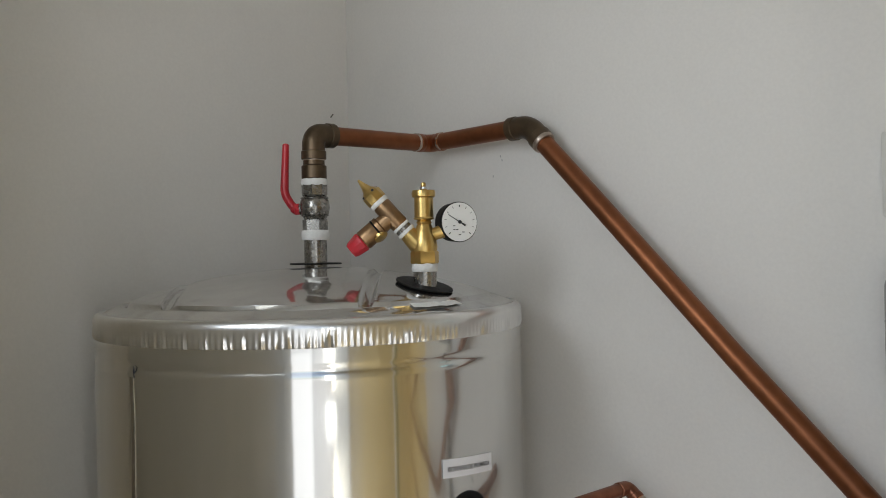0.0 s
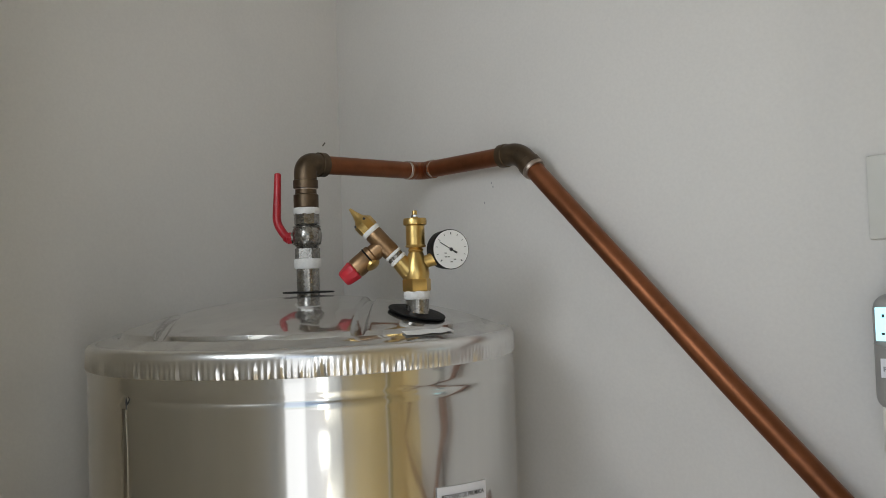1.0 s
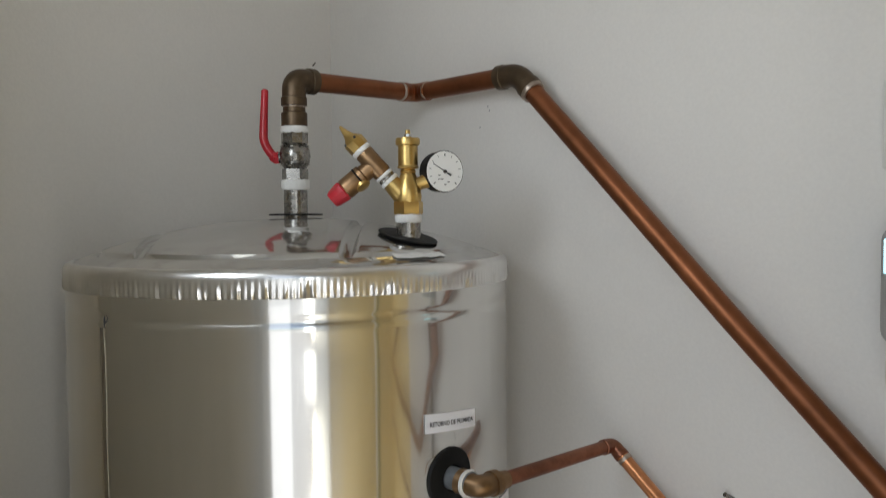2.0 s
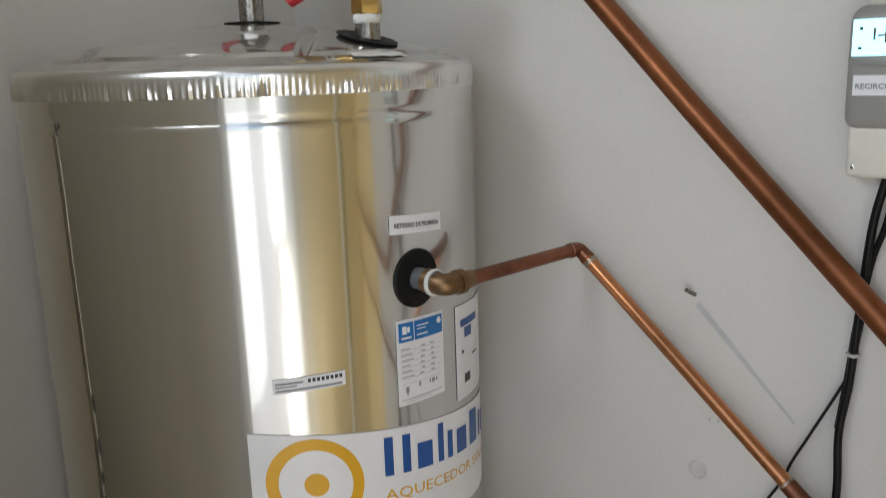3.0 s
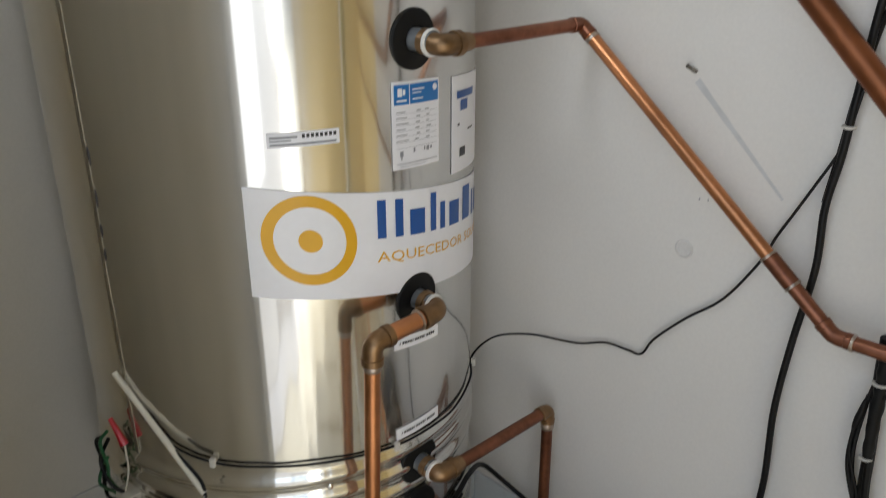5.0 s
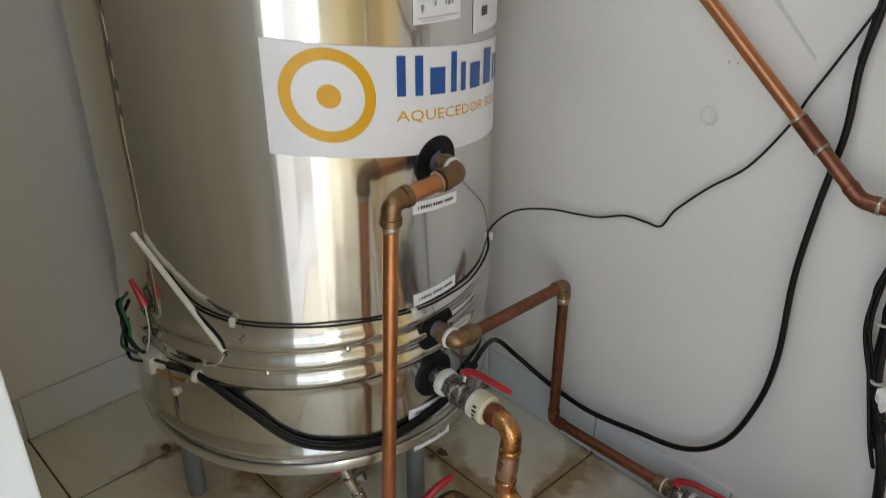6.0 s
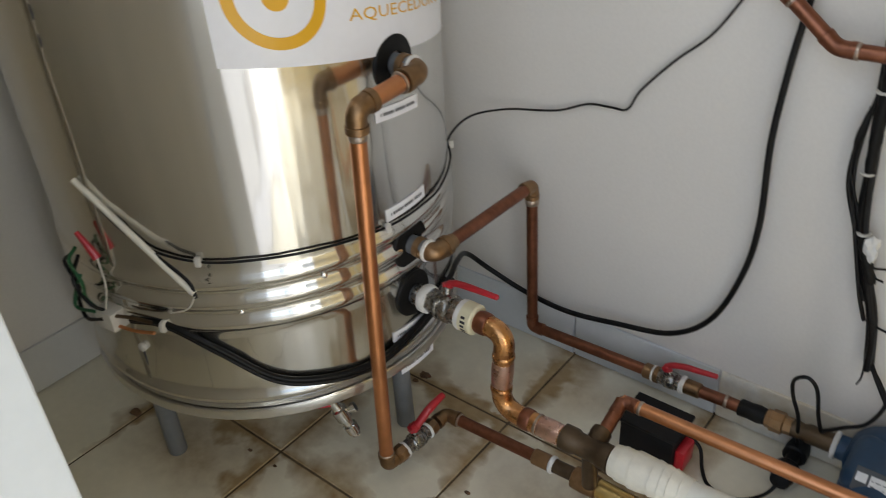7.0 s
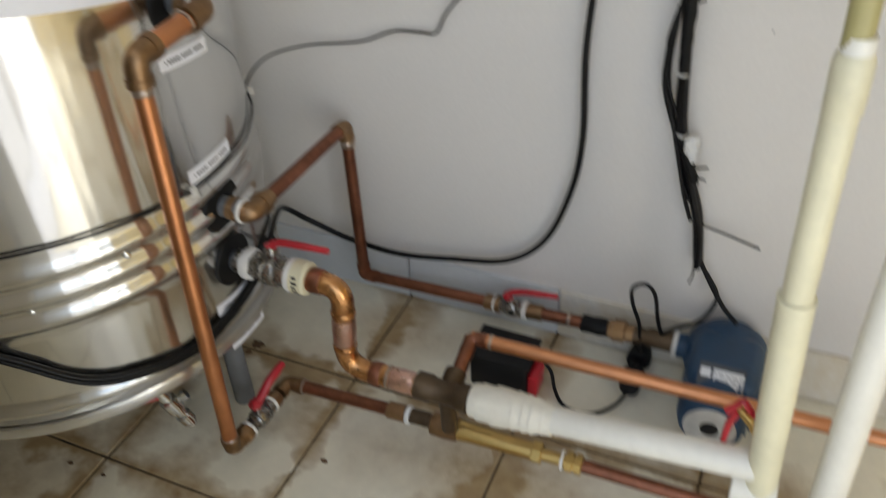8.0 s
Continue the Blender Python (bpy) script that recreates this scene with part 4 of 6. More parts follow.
elbow(ret, E1, E2, E3, 0.0112, M_COPPER_OLD)
ring(ret, E2 + Vector((0.024, 0, 0)), (1, 0, 0), 0.0124, 0.006, M_SOLDER, "solder_joint", "", 0.0007)
pipe(ret, [E2 + Vector((0.02, 0, 0)), E3], 0.0108, M_COPPER_OLD)

# ---- supply pipe that drops to the floor ----
sup = thing("supply_pipe", (0.40, -0.12, 0.05), "bright copper supply pipe dropping from the tank to the floor", "copper pipe")
S0, S1, S2 = Vector((0.412, NY, 0.750)), Vector((0.404, -0.115, 0.738)), Vector((0.396, -0.137, 0.050))
S3, S4 = Vector((0.404, 0.025, 0.050)), Vector((0.690, 0.038, 0.050))
ring(sup, (0.396, NY, 0.752), (1, 0, 0), 0.0190, 0.005, M_TAPE, "thread_tape", "white thread tape", 0.0005)
elbow(sup, (0.38, NY, 0.752), S0, S1, 0.0160, M_BRONZE, "bronze elbow", 1.18)
d1, d2 = (S1 - S0).normalized(), (S2 - S1).normalized()
pipe(sup, [S0 + d1 * 0.03, S1 - d1 * 0.02], 0.0138, M_COPPER)
ring(sup, S0 + d1 * 0.041, d1, 0.0172, 0.004, M_SOLDER, "solder_joint", "", 0.0004)
elbow(sup, S0, S1, S2, 0.0150, M_BRONZE, "bronze elbow", 1.18)
pipe(sup, [S1 + d2 * 0.02, S2 - d2 * 0.01], 0.0125, M_COPPER, label="bright orange copper pipe")
ring(sup, S1 + d2 * 0.036, d2, 0.0138, 0.010, M_SOLDER, "solder_joint", "", 0.0006)
ring(sup, S2 - d2 * 0.032, d2, 0.0140, 0.008, M_SOLDER, "solder_joint", "", 0.0006)
elbow(sup, S1, S2, S3, 0.0130, M_BRONZE, "bronze elbow", 1.18)
d3 = (S3 - S2).normalized()
part("union", lathe(new_bm(), S2 + d3 * 0.026, d3, [(0, 0.015), (0.004, 0.017), (0.018, 0.017), (0.022, 0.014)], 8), M_BRONZE, sup)
ball_valve(sup, S2 + d3 * 0.046, d3, 0.0165, 0.062, [S2 + d3 * 0.075 + Vector((-0.002, 0, 0.032)), S2 + d3 * 0.082 + Vector((0.004, 0, 0.040)), S2 + d3 * 0.105 + Vector((0.010, 0, 0.062)), S2 + d3 * 0.142 + Vector((0.014, 0, 0.073))], S2 + d3 * 0.076 + Vector((-0.003, 0, 0.030)), 0.0078)
part("union", lathe(new_bm(), S2 + d3 * 0.108, d3, [(0, 0.014), (0.003, 0.0165), (0.016, 0.0165), (0.020, 0.0135)], 8), M_BRONZE, sup)
for q in (0.042, 0.104):
    ring(sup, S2 + d3 * q, d3, 0.0168, 0.006, M_TAPE, "thread_tape", "white thread tape", 0.0006)
elbow(sup, S2, S3, S4, 0.0125, M_BRONZE, "bronze elbow", 1.18)
d4 = (S4 - S3).normalized()
ring(sup, S3 + d4 * 0.030, d4, 0.0136, 0.004, M_SOLDER, "solder_joint", "", 0.0004)
pipe(sup, [S3 + d4 * 0.02, S3 + d4 * 0.21], 0.0112, M_COPPER_OLD)
part("adaptor", lathe(new_bm(), S3 + d4 * 0.195, d4, [(0, 0.013), (0.002, 0.0150), (0.032, 0.0150), (0.034, 0.013)], 16), M_BRONZE, sup)
ring(sup, S3 + d4 * 0.230, d4, 0.0165, 0.008, M_TAPE, "thread_tape", "white thread tape", 0.0006)
part("nipple", lathe(new_bm(), S3 + d4 * 0.237, d4, [(0, 0.013), (0.040, 0.013)], 16), M_DARKBRONZE, sup)

# ---- large drain line with the tee ----
drn = thing("drain_line", (0.55, 0.012, 0.16), "thick copper swan-neck pipe from the tank to a bronze tee", "copper pipe")
DY, DZ = 0.012, 0.331
part("nipple", lathe(new_bm(), (0.37, DY, DZ), (1, 0, 0), [(0, 0.020), (0.03, 0.020)], 24), M_IRON, drn)
ring(drn, (0.384, DY, DZ), (1, 0, 0), 0.0255, 0.017, M_TAPE, "thread_tape", "white thread tape", 0.0007)
ball_valve(drn, (0.400, DY, DZ), (1, 0, 0), 0.0245, 0.068, [(0.428, DY + 0.012, DZ + 0.034), (0.440, DY + 0.014, DZ + 0.045), (0.462, DY + 0.016, DZ + 0.047), (0.528, DY + 0.020, DZ + 0.047)], (0.428, DY + 0.012, DZ + 0.036), 0.0062)
ring(drn, (0.466, DY, DZ), (1, 0, 0), 0.0270, 0.012, M_TAPE, "thread_tape", "white thread tape", 0.0012)
part("coupling", lathe(new_bm(), (0.474, DY, DZ), (1, 0, 0), [(0, 0.0245), (0.003, 0.0275), (0.024, 0.0270), (0.027, 0.0235)], 28), M_IVORY, drn, "cream plastic coupling")
bm = new_bm()
for k in range(6):
    a = radians(-52 + 17 * k)
    box(bm, (-0.005, -0.0022, 0.0), (0.005 - 0.002 * (k % 2), 0.0022, 0.0004), 0, Matrix.Translation((0.488, DY - 0.0272 * math.cos(a), DZ + 0.0272 * math.sin(a))) @ Matrix.Rotation(math.pi / 2 - a, 4, "X"))
part("print", bm, M_INK, drn, smooth=False)["kind"] = "stuff"
N0, N1, N2, N3 = Vector((0.490, DY, DZ)), Vector((0.556, DY, 0.330)), Vector((0.543, DY, 0.158)), Vector((0.690, DY, 0.162))
pipe(drn, [N0, N1, N2, N3], 0.0180, M_SWAN, bend=0.046, label="thick copper swan neck with gold discolouring")
ring(drn, N0 + Vector((0.012, 0, 0)), (1, 0, 0), 0.0198, 0.022, M_COPPER_OLD, "socket")
ring(drn, N1.lerp(N2, 0.26), N2 - N1, 0.0192, 0.012, M_SWAN, "socket", "gold-coloured soldered socket")
M_PINK = mat("pink_copper", (0.76, 0.49, 0.40), 0.30, 1.0, var=0.2, scale=25, fine=90, rvar=0.12, stains=0.4, stain_scale=30)
ring(drn, N1.lerp(N2, 0.34), N2 - N1, 0.0188, 0.058, M_PINK, "sleeve", "pinkish bare copper sleeve", 0.0004)
ring(drn, N2.lerp(N3, 0.56), N3 - N2, 0.0188, 0.044, M_PINK, "sleeve", "pinkish bare copper sleeve", 0.0004)
ring(drn, N1.lerp(N2, 0.69), N2 - N1, 0.0192, 0.012, M_SWAN, "socket", "gold-coloured soldered socket")
ring(drn, N2.lerp(N3, 0.32), N3 - N2, 0.0195, 0.020, M_COPPER_OLD, "socket")
ring(drn, N2.lerp(N3, 0.52), N3 - N2, 0.0190, 0.006, M_SOLDER, "solder_joint", "", 0.0006)
T0 = Vector((0.722, DY, 0.163))
bm = lathe(new_bm(), T0 - Vector((0.052, 0, 0)), (1, 0, 0), [(0, 0.019), (0.002, 0.0225), (0.024, 0.0225), (0.030, 0.0195), (0.068, 0.0195), (0.074, 0.0225), (0.090, 0.0225), (0.092, 0.02)], 28)
lathe(bm, T0, (0, 1, 0.18), [(0, 0.016), (0.028, 0.017), (0.030, 0.0180), (0.040, 0.0175), (0.042, 0.014)], 24)
lathe(bm, T0, (-0.02, 0.10, -1), [(0, 0.014), (0.03, 0.0135), (0.095, 0.0135)], 20)
part("tee", bm, M_DARKBRONZE, drn, "dark bronze tee")
part("tee", lathe(new_bm(), (0.680, 0.035, 0.050), (1, 0.02, 0), [(0, 0.014), (0.003, 0.020), (0.024, 0.021), (0.048, 0.020), (0.052, 0.014)], 20), M_BRONZE, drn, "lower bronze tee")
ring(drn, T0 + Vector((0.042, 0, 0.001)), (1, 0, 0), 0.0235, 0.008, M_IVORY, "collar", "white collar")
K0, K1, K2 = T0 + Vector((0.004, 0.03, 0.006)), Vector((0.728, 0.106, 0.2)), Vector((1.98, 0.14, 0.2))
cu = thing("recirculation_pipe", (0.728, 0.106, 0.2), "bright copper pipe running above the floor past the pump", "copper pipe")
pipe(cu, [K0, K1], 0.0118, M_COPPER_OLD)
pipe(cu, [K1, K2], 0.0112, M_COPPER, label="bright orange copper pipe")
elbow(cu, K0, K1, K2, 0.0112, M_COPPER_OLD, "dull copper elbow", 1.1)
ring(cu, K1 + Vector((0.030, 0.001, 0)), (1, 0.01, 0), 0.0124, 0.006, M_SOLDER, "solder_joint", "", 0.0006)

# brass tube on the floor
br = thing("brass_tube", (0.72, 0.038, 0.05), "yellow brass pipe with hexagon unions along the floor", "brass pipe")
part("tube", sweep(new_bm(), [(0.73, 0.037, 0.050), (0.78, 0.0385, 0.0495), (0.86, 0.041, 0.048)], lambda t: 0.0175 - 0.003 * t, 20), M_BRASS, br)
part("hexagon", lathe(new_bm(), (0.856, 0.041, 0.048), (1, 0.03, 0), [(0, 0.016), (0.002, 0.0185), (0.016, 0.0185), (0.018, 0.016)], 6), M_BRASS, br)
part("tube", sweep(new_bm(), [(0.87, 0.041, 0.048), (0.945, 0.043, 0.047)], 0.0105, 16), M_BRASS, br)
ring(br, (0.905, 0.042, 0.048), (1, 0.03, 0), 0.0165, 0.004, M_TAPE, "thread_tape", "", 0.0005)
part("hexagon", lathe(new_bm(), (0.912, 0.042, 0.048), (1, 0.03, 0), [(0, 0.015), (0.002, 0.017), (0.012, 0.017), (0.013, 0.0145), (0.016, 0.0145), (0.017, 0.017), (0.026, 0.017), (0.028, 0.014)], 8), M_BRASS, br)
part("tube", sweep(new_bm(), [(0.94, 0.043, 0.047), (1.98, 0.06, 0.045)], 0.0112, 16), M_COPPER_OLD, br)
# ---- white and ivory plastic pipes ----
wp = thing("wrapped_white_pipe", (0.77, 0.012, 0.165), "white plastic pipe wrapped with tape near the tee", "plastic pipe")
W0, W1, W2 = Vector((0.765, 0.012, 0.165)), Vector((0.87, 0.012, 0.171)), Vector((1.18, 0.010, 0.203))
part("pipe", sweep(new_bm(), [W1, W2], 0.0215, 28), M_WPVC, wp)
bm = new_bm()
n = 140
pts = [W0.lerp(W1 + (W1 - W0) * 0.25, k / n) for k in range(n + 1)]
sweep(bm, pts, lambda t: 0.0235 + 0.0070 * math.sin(math.pi * min(1, t * 1.1)) ** 0.6 * (1 - 0.4 * t) + 0.0024 * (1 - (t * 6.3 + 0.4 * math.sin(t * 9)) % 1) - 0.0012 * max(0, t - 0.7) * 3, 28)
for v in bm.verts:
    v.co += Vector((0, noise.noise(v.co * 45), noise.noise(v.co * 45 + Vector((3, 0, 0))))) * 0.0012
part("wrapping", bm, M_WRAP, wp, "layers of white tape")
iv = thing("ivory_drain_pipe", (1.18, 0.008, 0.2), "upright ivory plastic drain pipe with a socket", "plastic pipe")
V0, V1, V2, V3 = Vector((1.190, 0.008, 0.200)), Vector((1.169, 0.008, 0.505)), Vector((1.158, 0.008, 0.765)), Vector((1.120, 0.01, 1.6))
dv = (V1 - V0).normalized()
part("pipe", sweep(new_bm(), [V0 - dv * 0.03, V1], 0.0215, 32), M_IVORY, iv)
part("pipe", sweep(new_bm(), [V1 - dv * 0.004, V2], 0.0178, 32), M_IVORY, iv)
ring(iv, V1 - dv * 0.004, dv, 0.0217, 0.005, M_IVORY, "lip")
part("socket", lathe(new_bm(), V2 - Vector((-0.002, 0, 0.026)), (-0.04, 0, 1), [(0, 0.0178), (0.003, 0.0192), (0.052, 0.0196), (0.058, 0.0185), (0.064, 0.0160)], 32), M_IVORY, iv)
part("solvent_ring", lathe(new_bm(), V2 + Vector((0, 0, 0.014)), (0, 0, 1), [(0, 0.0155), (0.010, 0.0165), (0.040, 0.0150)], 28), M_WPVC, iv)
part("pipe", sweep(new_bm(), [V2, V3, (1.12, 0.01, ZC)], 0.0140, 28), mat("olive_pipe_plastic", (0.42, 0.37, 0.16), 0.45, var=0.08, scale=5), iv, "olive stained upper pipe")
part("elbow", lathe(new_bm(), V0 - Vector((0.005, 0, 0.045)), (-1, 0, -0.04), [(-0.03, 0.0240), (0.0, 0.0250), (0.028, 0.0250), (0.03, 0.022)], 28), M_WPVC, iv)
part("pipe", sweep(new_bm(), [V0 - dv * 0.02, V0 - dv * 0.12, (1.2, 0.008, 0.0)], 0.0215, 28), M_IVORY, iv)
w2 = thing("white_riser_pipe", (1.29, 0.0, 0.0), "upright white plastic pipe on the floor", "plastic pipe")
part("pipe", sweep(new_bm(), [(1.282, 0.008, 0.0), (1.264, 0.008, 0.46), (1.250, 0.008, 1.1), (1.250, 0.008, ZC)], 0.0215, 28), M_WPVC, w2)
# red lever next to the ivory pipe
rl = thing("red_levered_cock", (1.135, 0.03, 0.2), "small drain cock with a red lever", "valve")
bm = lathe(new_bm(), (1.141, 0.034, 0.279), (0.75, -0.62, -0.25), [(0, 0.006), (0.030, 0.006), (0.031, 0.008), (0.040, 0.008)], 12)
part("stem", bm, M_BRASS, rl)
part("handle", sweep(new_bm(), smooth_run([(1.1270, 0.0300, 0.2720), (1.1360, 0.0300, 0.2840), (1.1460, 0.0300, 0.2960), (1.1620, 0.0300, 0.2730)]), 0.0052, 12), M_RED, rl, "red lever")
part("tab", sweep(new_bm(), smooth_run([(1.1410, 0.0300, 0.2770), (1.1340, 0.0300, 0.2480), (1.1320, 0.0300, 0.2110)]), lambda t: 0.0062 - 0.002 * t, 12), M_RED, rl, "red lever tab")

# ---- lower return run with the pump ----
low = thing("pump_suction_pipe", (0.41, 0.32, 0.07), "dull copper pipe along the wall foot with a red-levered valve", "copper pipe")
Q0, Q1, Q2, Q3 = Vector((0.412, NY, 0.430)), Vector((0.404, 0.322, 0.414)), Vector((0.406, 0.322, 0.071)), Vector((0.88, 0.322, 0.088))
ring(low, (0.396, NY, 0.432), (1, 0, 0), 0.0195, 0.006, M_TAPE, "thread_tape", "white thread tape", 0.0005)
elbow(low, (0.38, NY, 0.432), Q0, Q1, 0.0158, M_BRONZE, "bronze elbow", 1.18)
d1, d2, d3 = (Q1 - Q0).normalized(), (Q2 - Q1).normalized(), (Q3 - Q2).normalized()
part("reducer", lathe(new_bm(), Q0 + d1 * 0.028, d1, [(0, 0.0165), (0.010, 0.016), (0.016, 0.0145), (0.024, 0.014), (0.025, 0.0122)], 20), M_BRONZE, low)
pipe(low, [Q0 + d1 * 0.045, Q1 - d1 * 0.01], 0.0118, M_COPPER_OLD)
elbow(low, Q0, Q1, Q2, 0.0125, M_BRONZE, "bronze elbow", 1.15)
ring(low, Q1 + d2 * 0.030, d2, 0.0132, 0.012, M_SOLDER, "solder_joint", "", 0.0006)
pipe(low, [Q1 + d2 * 0.02, Q2 - d2 * 0.01], 0.0112, M_COPPER_OLD)
elbow(low, Q1, Q2, Q3, 0.0118, M_COPPER_OLD, "dull copper elbow", 1.12)
pipe(low, [Q2 + d3 * 0.02, Q2 + d3 * 0.275], 0.0112, M_COPPER_OLD)
part("union", lathe(new_bm(), Q2 + d3 * 0.262, d3, [(0, 0.013), (0.002, 0.0155), (0.018, 0.0155), (0.020, 0.013), (0.024, 0.0165), (0.032, 0.0165)], 16), M_BRONZE, low)
ring(low, Q2 + d3 * 0.280, d3, 0.0168, 0.004, M_TAPE, "thread_tape", "", 0.0004)
ball_valve(low, Q2 + d3 * 0.292, d3, 0.0165, 0.050, [Q2 + d3 * 0.306 + Vector((0, -0.006, 0.026)), Q2 + d3 * 0.312 + Vector((0, -0.004, 0.038)), Q2 + d3 * 0.338 + Vector((0, 0, 0.044)), Q2 + d3 * 0.402 + Vector((0, 0.004, 0.046))], Q2 + d3 * 0.310 + Vector((0, -0.003, 0.028)), 0.0062)
ring(low, Q2 + d3 * 0.338, d3, 0.0180, 0.009, M_TAPE, "thread_tape", "white thread tape", 0.0007)
part("adaptor", lathe(new_bm(), Q2 + d3 * 0.346, d3, [(0, 0.0130), (0.002, 0.0150), (0.030, 0.0148), (0.032, 0.0118)], 16), M_BRONZE, low)
pipe(low, [Q2 + d3 * 0.37, Q2 + d3 * 0.47], 0.0118, M_COPPER_OLD)
ring(low, Q2 + d3 * 0.425, d3, 0.0130, 0.006, M_SOLDER, "solder_joint", "", 0.0006)
part("sleeve", lathe(new_bm(), Q2 + d3 * 0.452, d3, [(0, 0.0150), (0.003, 0.0165), (0.018, 0.0155), (0.036, 0.0172), (0.048, 0.0150)], 20), M_RUBBER, low, "black rubber tape sleeve")
part("union", lathe(new_bm(), Q2 + d3 * 0.500, d3, [(0, 0.013), (0.002, 0.017), (0.010, 0.017), (0.011, 0.0205), (0.032, 0.0205), (0.034, 0.0165), (0.048, 0.016)], 8), M_BRONZE, low)
part("tee", lathe(new_bm(), Q2 + d3 * 0.546, d3, [(0, 0.013), (0.002, 0.0165), (0.012, 0.0165), (0.020, 0.0145), (0.030, 0.018), (0.078, 0.018), (0.080, 0.015)], 12), M_DARKBRONZE, low)

# ---- pump ----
M_FIELD = mat("plate_silver", (0.62, 0.62, 0.60), 0.35, 0.4, var=0.08, scale=60)
PX, PZ = 1.112, 0.098
pump = thing("circulation_pump", (PX, 0.25, 0.0), "blue enamelled circulation pump with a round motor end", "pump")
bm = lathe(new_bm(), (PX, 0.352, PZ), (0, -1, 0), [(0, 0.042), (0.006, 0.060), (0.016, 0.067), (0.050, 0.067), (0.060, 0.064), (0.064, 0.060)], 40)
lathe(bm, (PX - 0.082, 0.322, PZ - 0.006), (1, 0, 0), [(0, 0.021), (0.03, 0.023), (0.164, 0.023)], 24)
part("volute", bm, M_BLUE, pump, "blue cast pump casing")
part("flange", lathe(new_bm(), (PX - 0.090, 0.322, PZ - 0.006), (1, 0, 0), [(0, 0.022), (0.001, 0.025), (0.008, 0.025), (0.009, 0.022)], 24), M_TAPE, pump, "pale gasket")
bm = lathe(new_bm(), (PX, 0.300, PZ), (0, -1, 0), [(0, 0.066), (0.008, 0.066), (0.012, 0.060), (0.060, 0.058), (0.128, 0.055), (0.146, 0.050), (0.152, 0.044), (0.153, 0.040)], 48)
motor = part("motor", bm, M_BLUE, pump, "blue motor housing")
for k in range(9):
    a = radians(-60 + k * 15)
    c = Vector((PX + 0.058 * math.cos(a), 0.23, PZ + 0.058 * math.sin(a)))
    part("fin", box(new_bm(), (-0.004, -0.05, -0.0012), (0.006, 0.05, 0.0012), 0, Matrix.Translation(c) @ Matrix.Rotation(-a, 4, "Y")), M_BLUE, motor, smooth=False)
part("end_plate", lathe(new_bm(), (PX, 0.148, PZ), (0, -1, 0), [(0, 0.041), (0.003, 0.041), (0.0035, 0.039), (0.0035, 0.0145)], 40), M_FIELD, motor, "silver ring plate")
part("vent_screw", lathe(new_bm(), (PX, 0.148, PZ), (0, -1, 0), [(0, 0.0145), (0.004, 0.0145), (0.006, 0.012), (0.007, 0.008)], 24), M_PLASTIC, motor, "dark centre screw")
tb = part("terminal_box", box(new_bm(), (PX - 0.056, 0.196, PZ + 0.010), (PX + 0.060, 0.318, PZ + 0.065), 0.026, seg=5), M_BLUE, pump, "blue rounded terminal box")
tilt_m = Matrix.Translation((PX + 0.002, 0.2045, PZ + 0.0585)) @ Matrix.Rotation(radians(42), 4, "X")
plate = part("rating_plate", box(new_bm(), (-0.037, -0.019, 0.0), (0.035, 0.019, 0.0012), 0, tilt_m), mat("plate_metal", (0.06, 0.065, 0.07), 0.4, 0.3, var=0.12, scale=40), tb, "dark rating plate with a silver field", smooth=False)
part("field", box(new_bm(), (-0.014, -0.016, 0.0012), (0.033, 0.011, 0.0016), 0, tilt_m), M_FIELD, plate, "silver printed field", smooth=False)
part("emblem", box(new_bm(), (-0.034, -0.004, 0.0012), (-0.018, 0.010, 0.0016), 0, tilt_m), M_FIELD, plate, smooth=False)
bm = new_bm()
rnd = random.Random(7)
for j in range(3):
    x = -0.012
    while x < 0.030:
        w = rnd.uniform(0.003, 0.010)
        if rnd.random() < 0.75:
            box(bm, (x, -0.0135 + j * 0.0080, 0.0016), (min(x + w, 0.032), -0.0120 + j * 0.0080, 0.0018), 0, tilt_m)
        x += w + rnd.uniform(0.002, 0.005)
part("plate_print", bm, M_INK, plate, smooth=False)["kind"] = "stuff"
for k in range(4):
    a = math.pi / 4 + math.pi / 2 * k
    part("bolt", lathe(new_bm(), (PX + 0.064 * math.cos(a), 0.290, PZ + 0.064 * math.sin(a)), (0, -1, 0), [(0, 0.006), (0.006, 0.006), (0.007, 0.004)], 6), M_CHROME, pump)
part("foot", box(new_bm(), (PX - 0.03, 0.24, 0.0), (PX + 0.03, 0.34, 0.03), 0.004), M_BLUE, pump)
# ---- black box with a red end ----
bb = thing("black_control_box", (0.745, 0.22, 0), "black plastic box with a red end on the floor", "control box")
part("case", box(new_bm(), (0.690, 0.183, 0.0), (0.797, 0.262, 0.070), 0.005), M_PLASTIC, bb)
part("lid", box(new_bm(), (0.686, 0.180, 0.070), (0.801, 0.265, 0.078), 0.003), M_PLASTIC, bb)
part("red_end", box(new_bm(), (0.797, 0.190, 0.004), (0.816, 0.236, 0.050), 0.004), M_RED, bb, "red plastic end")

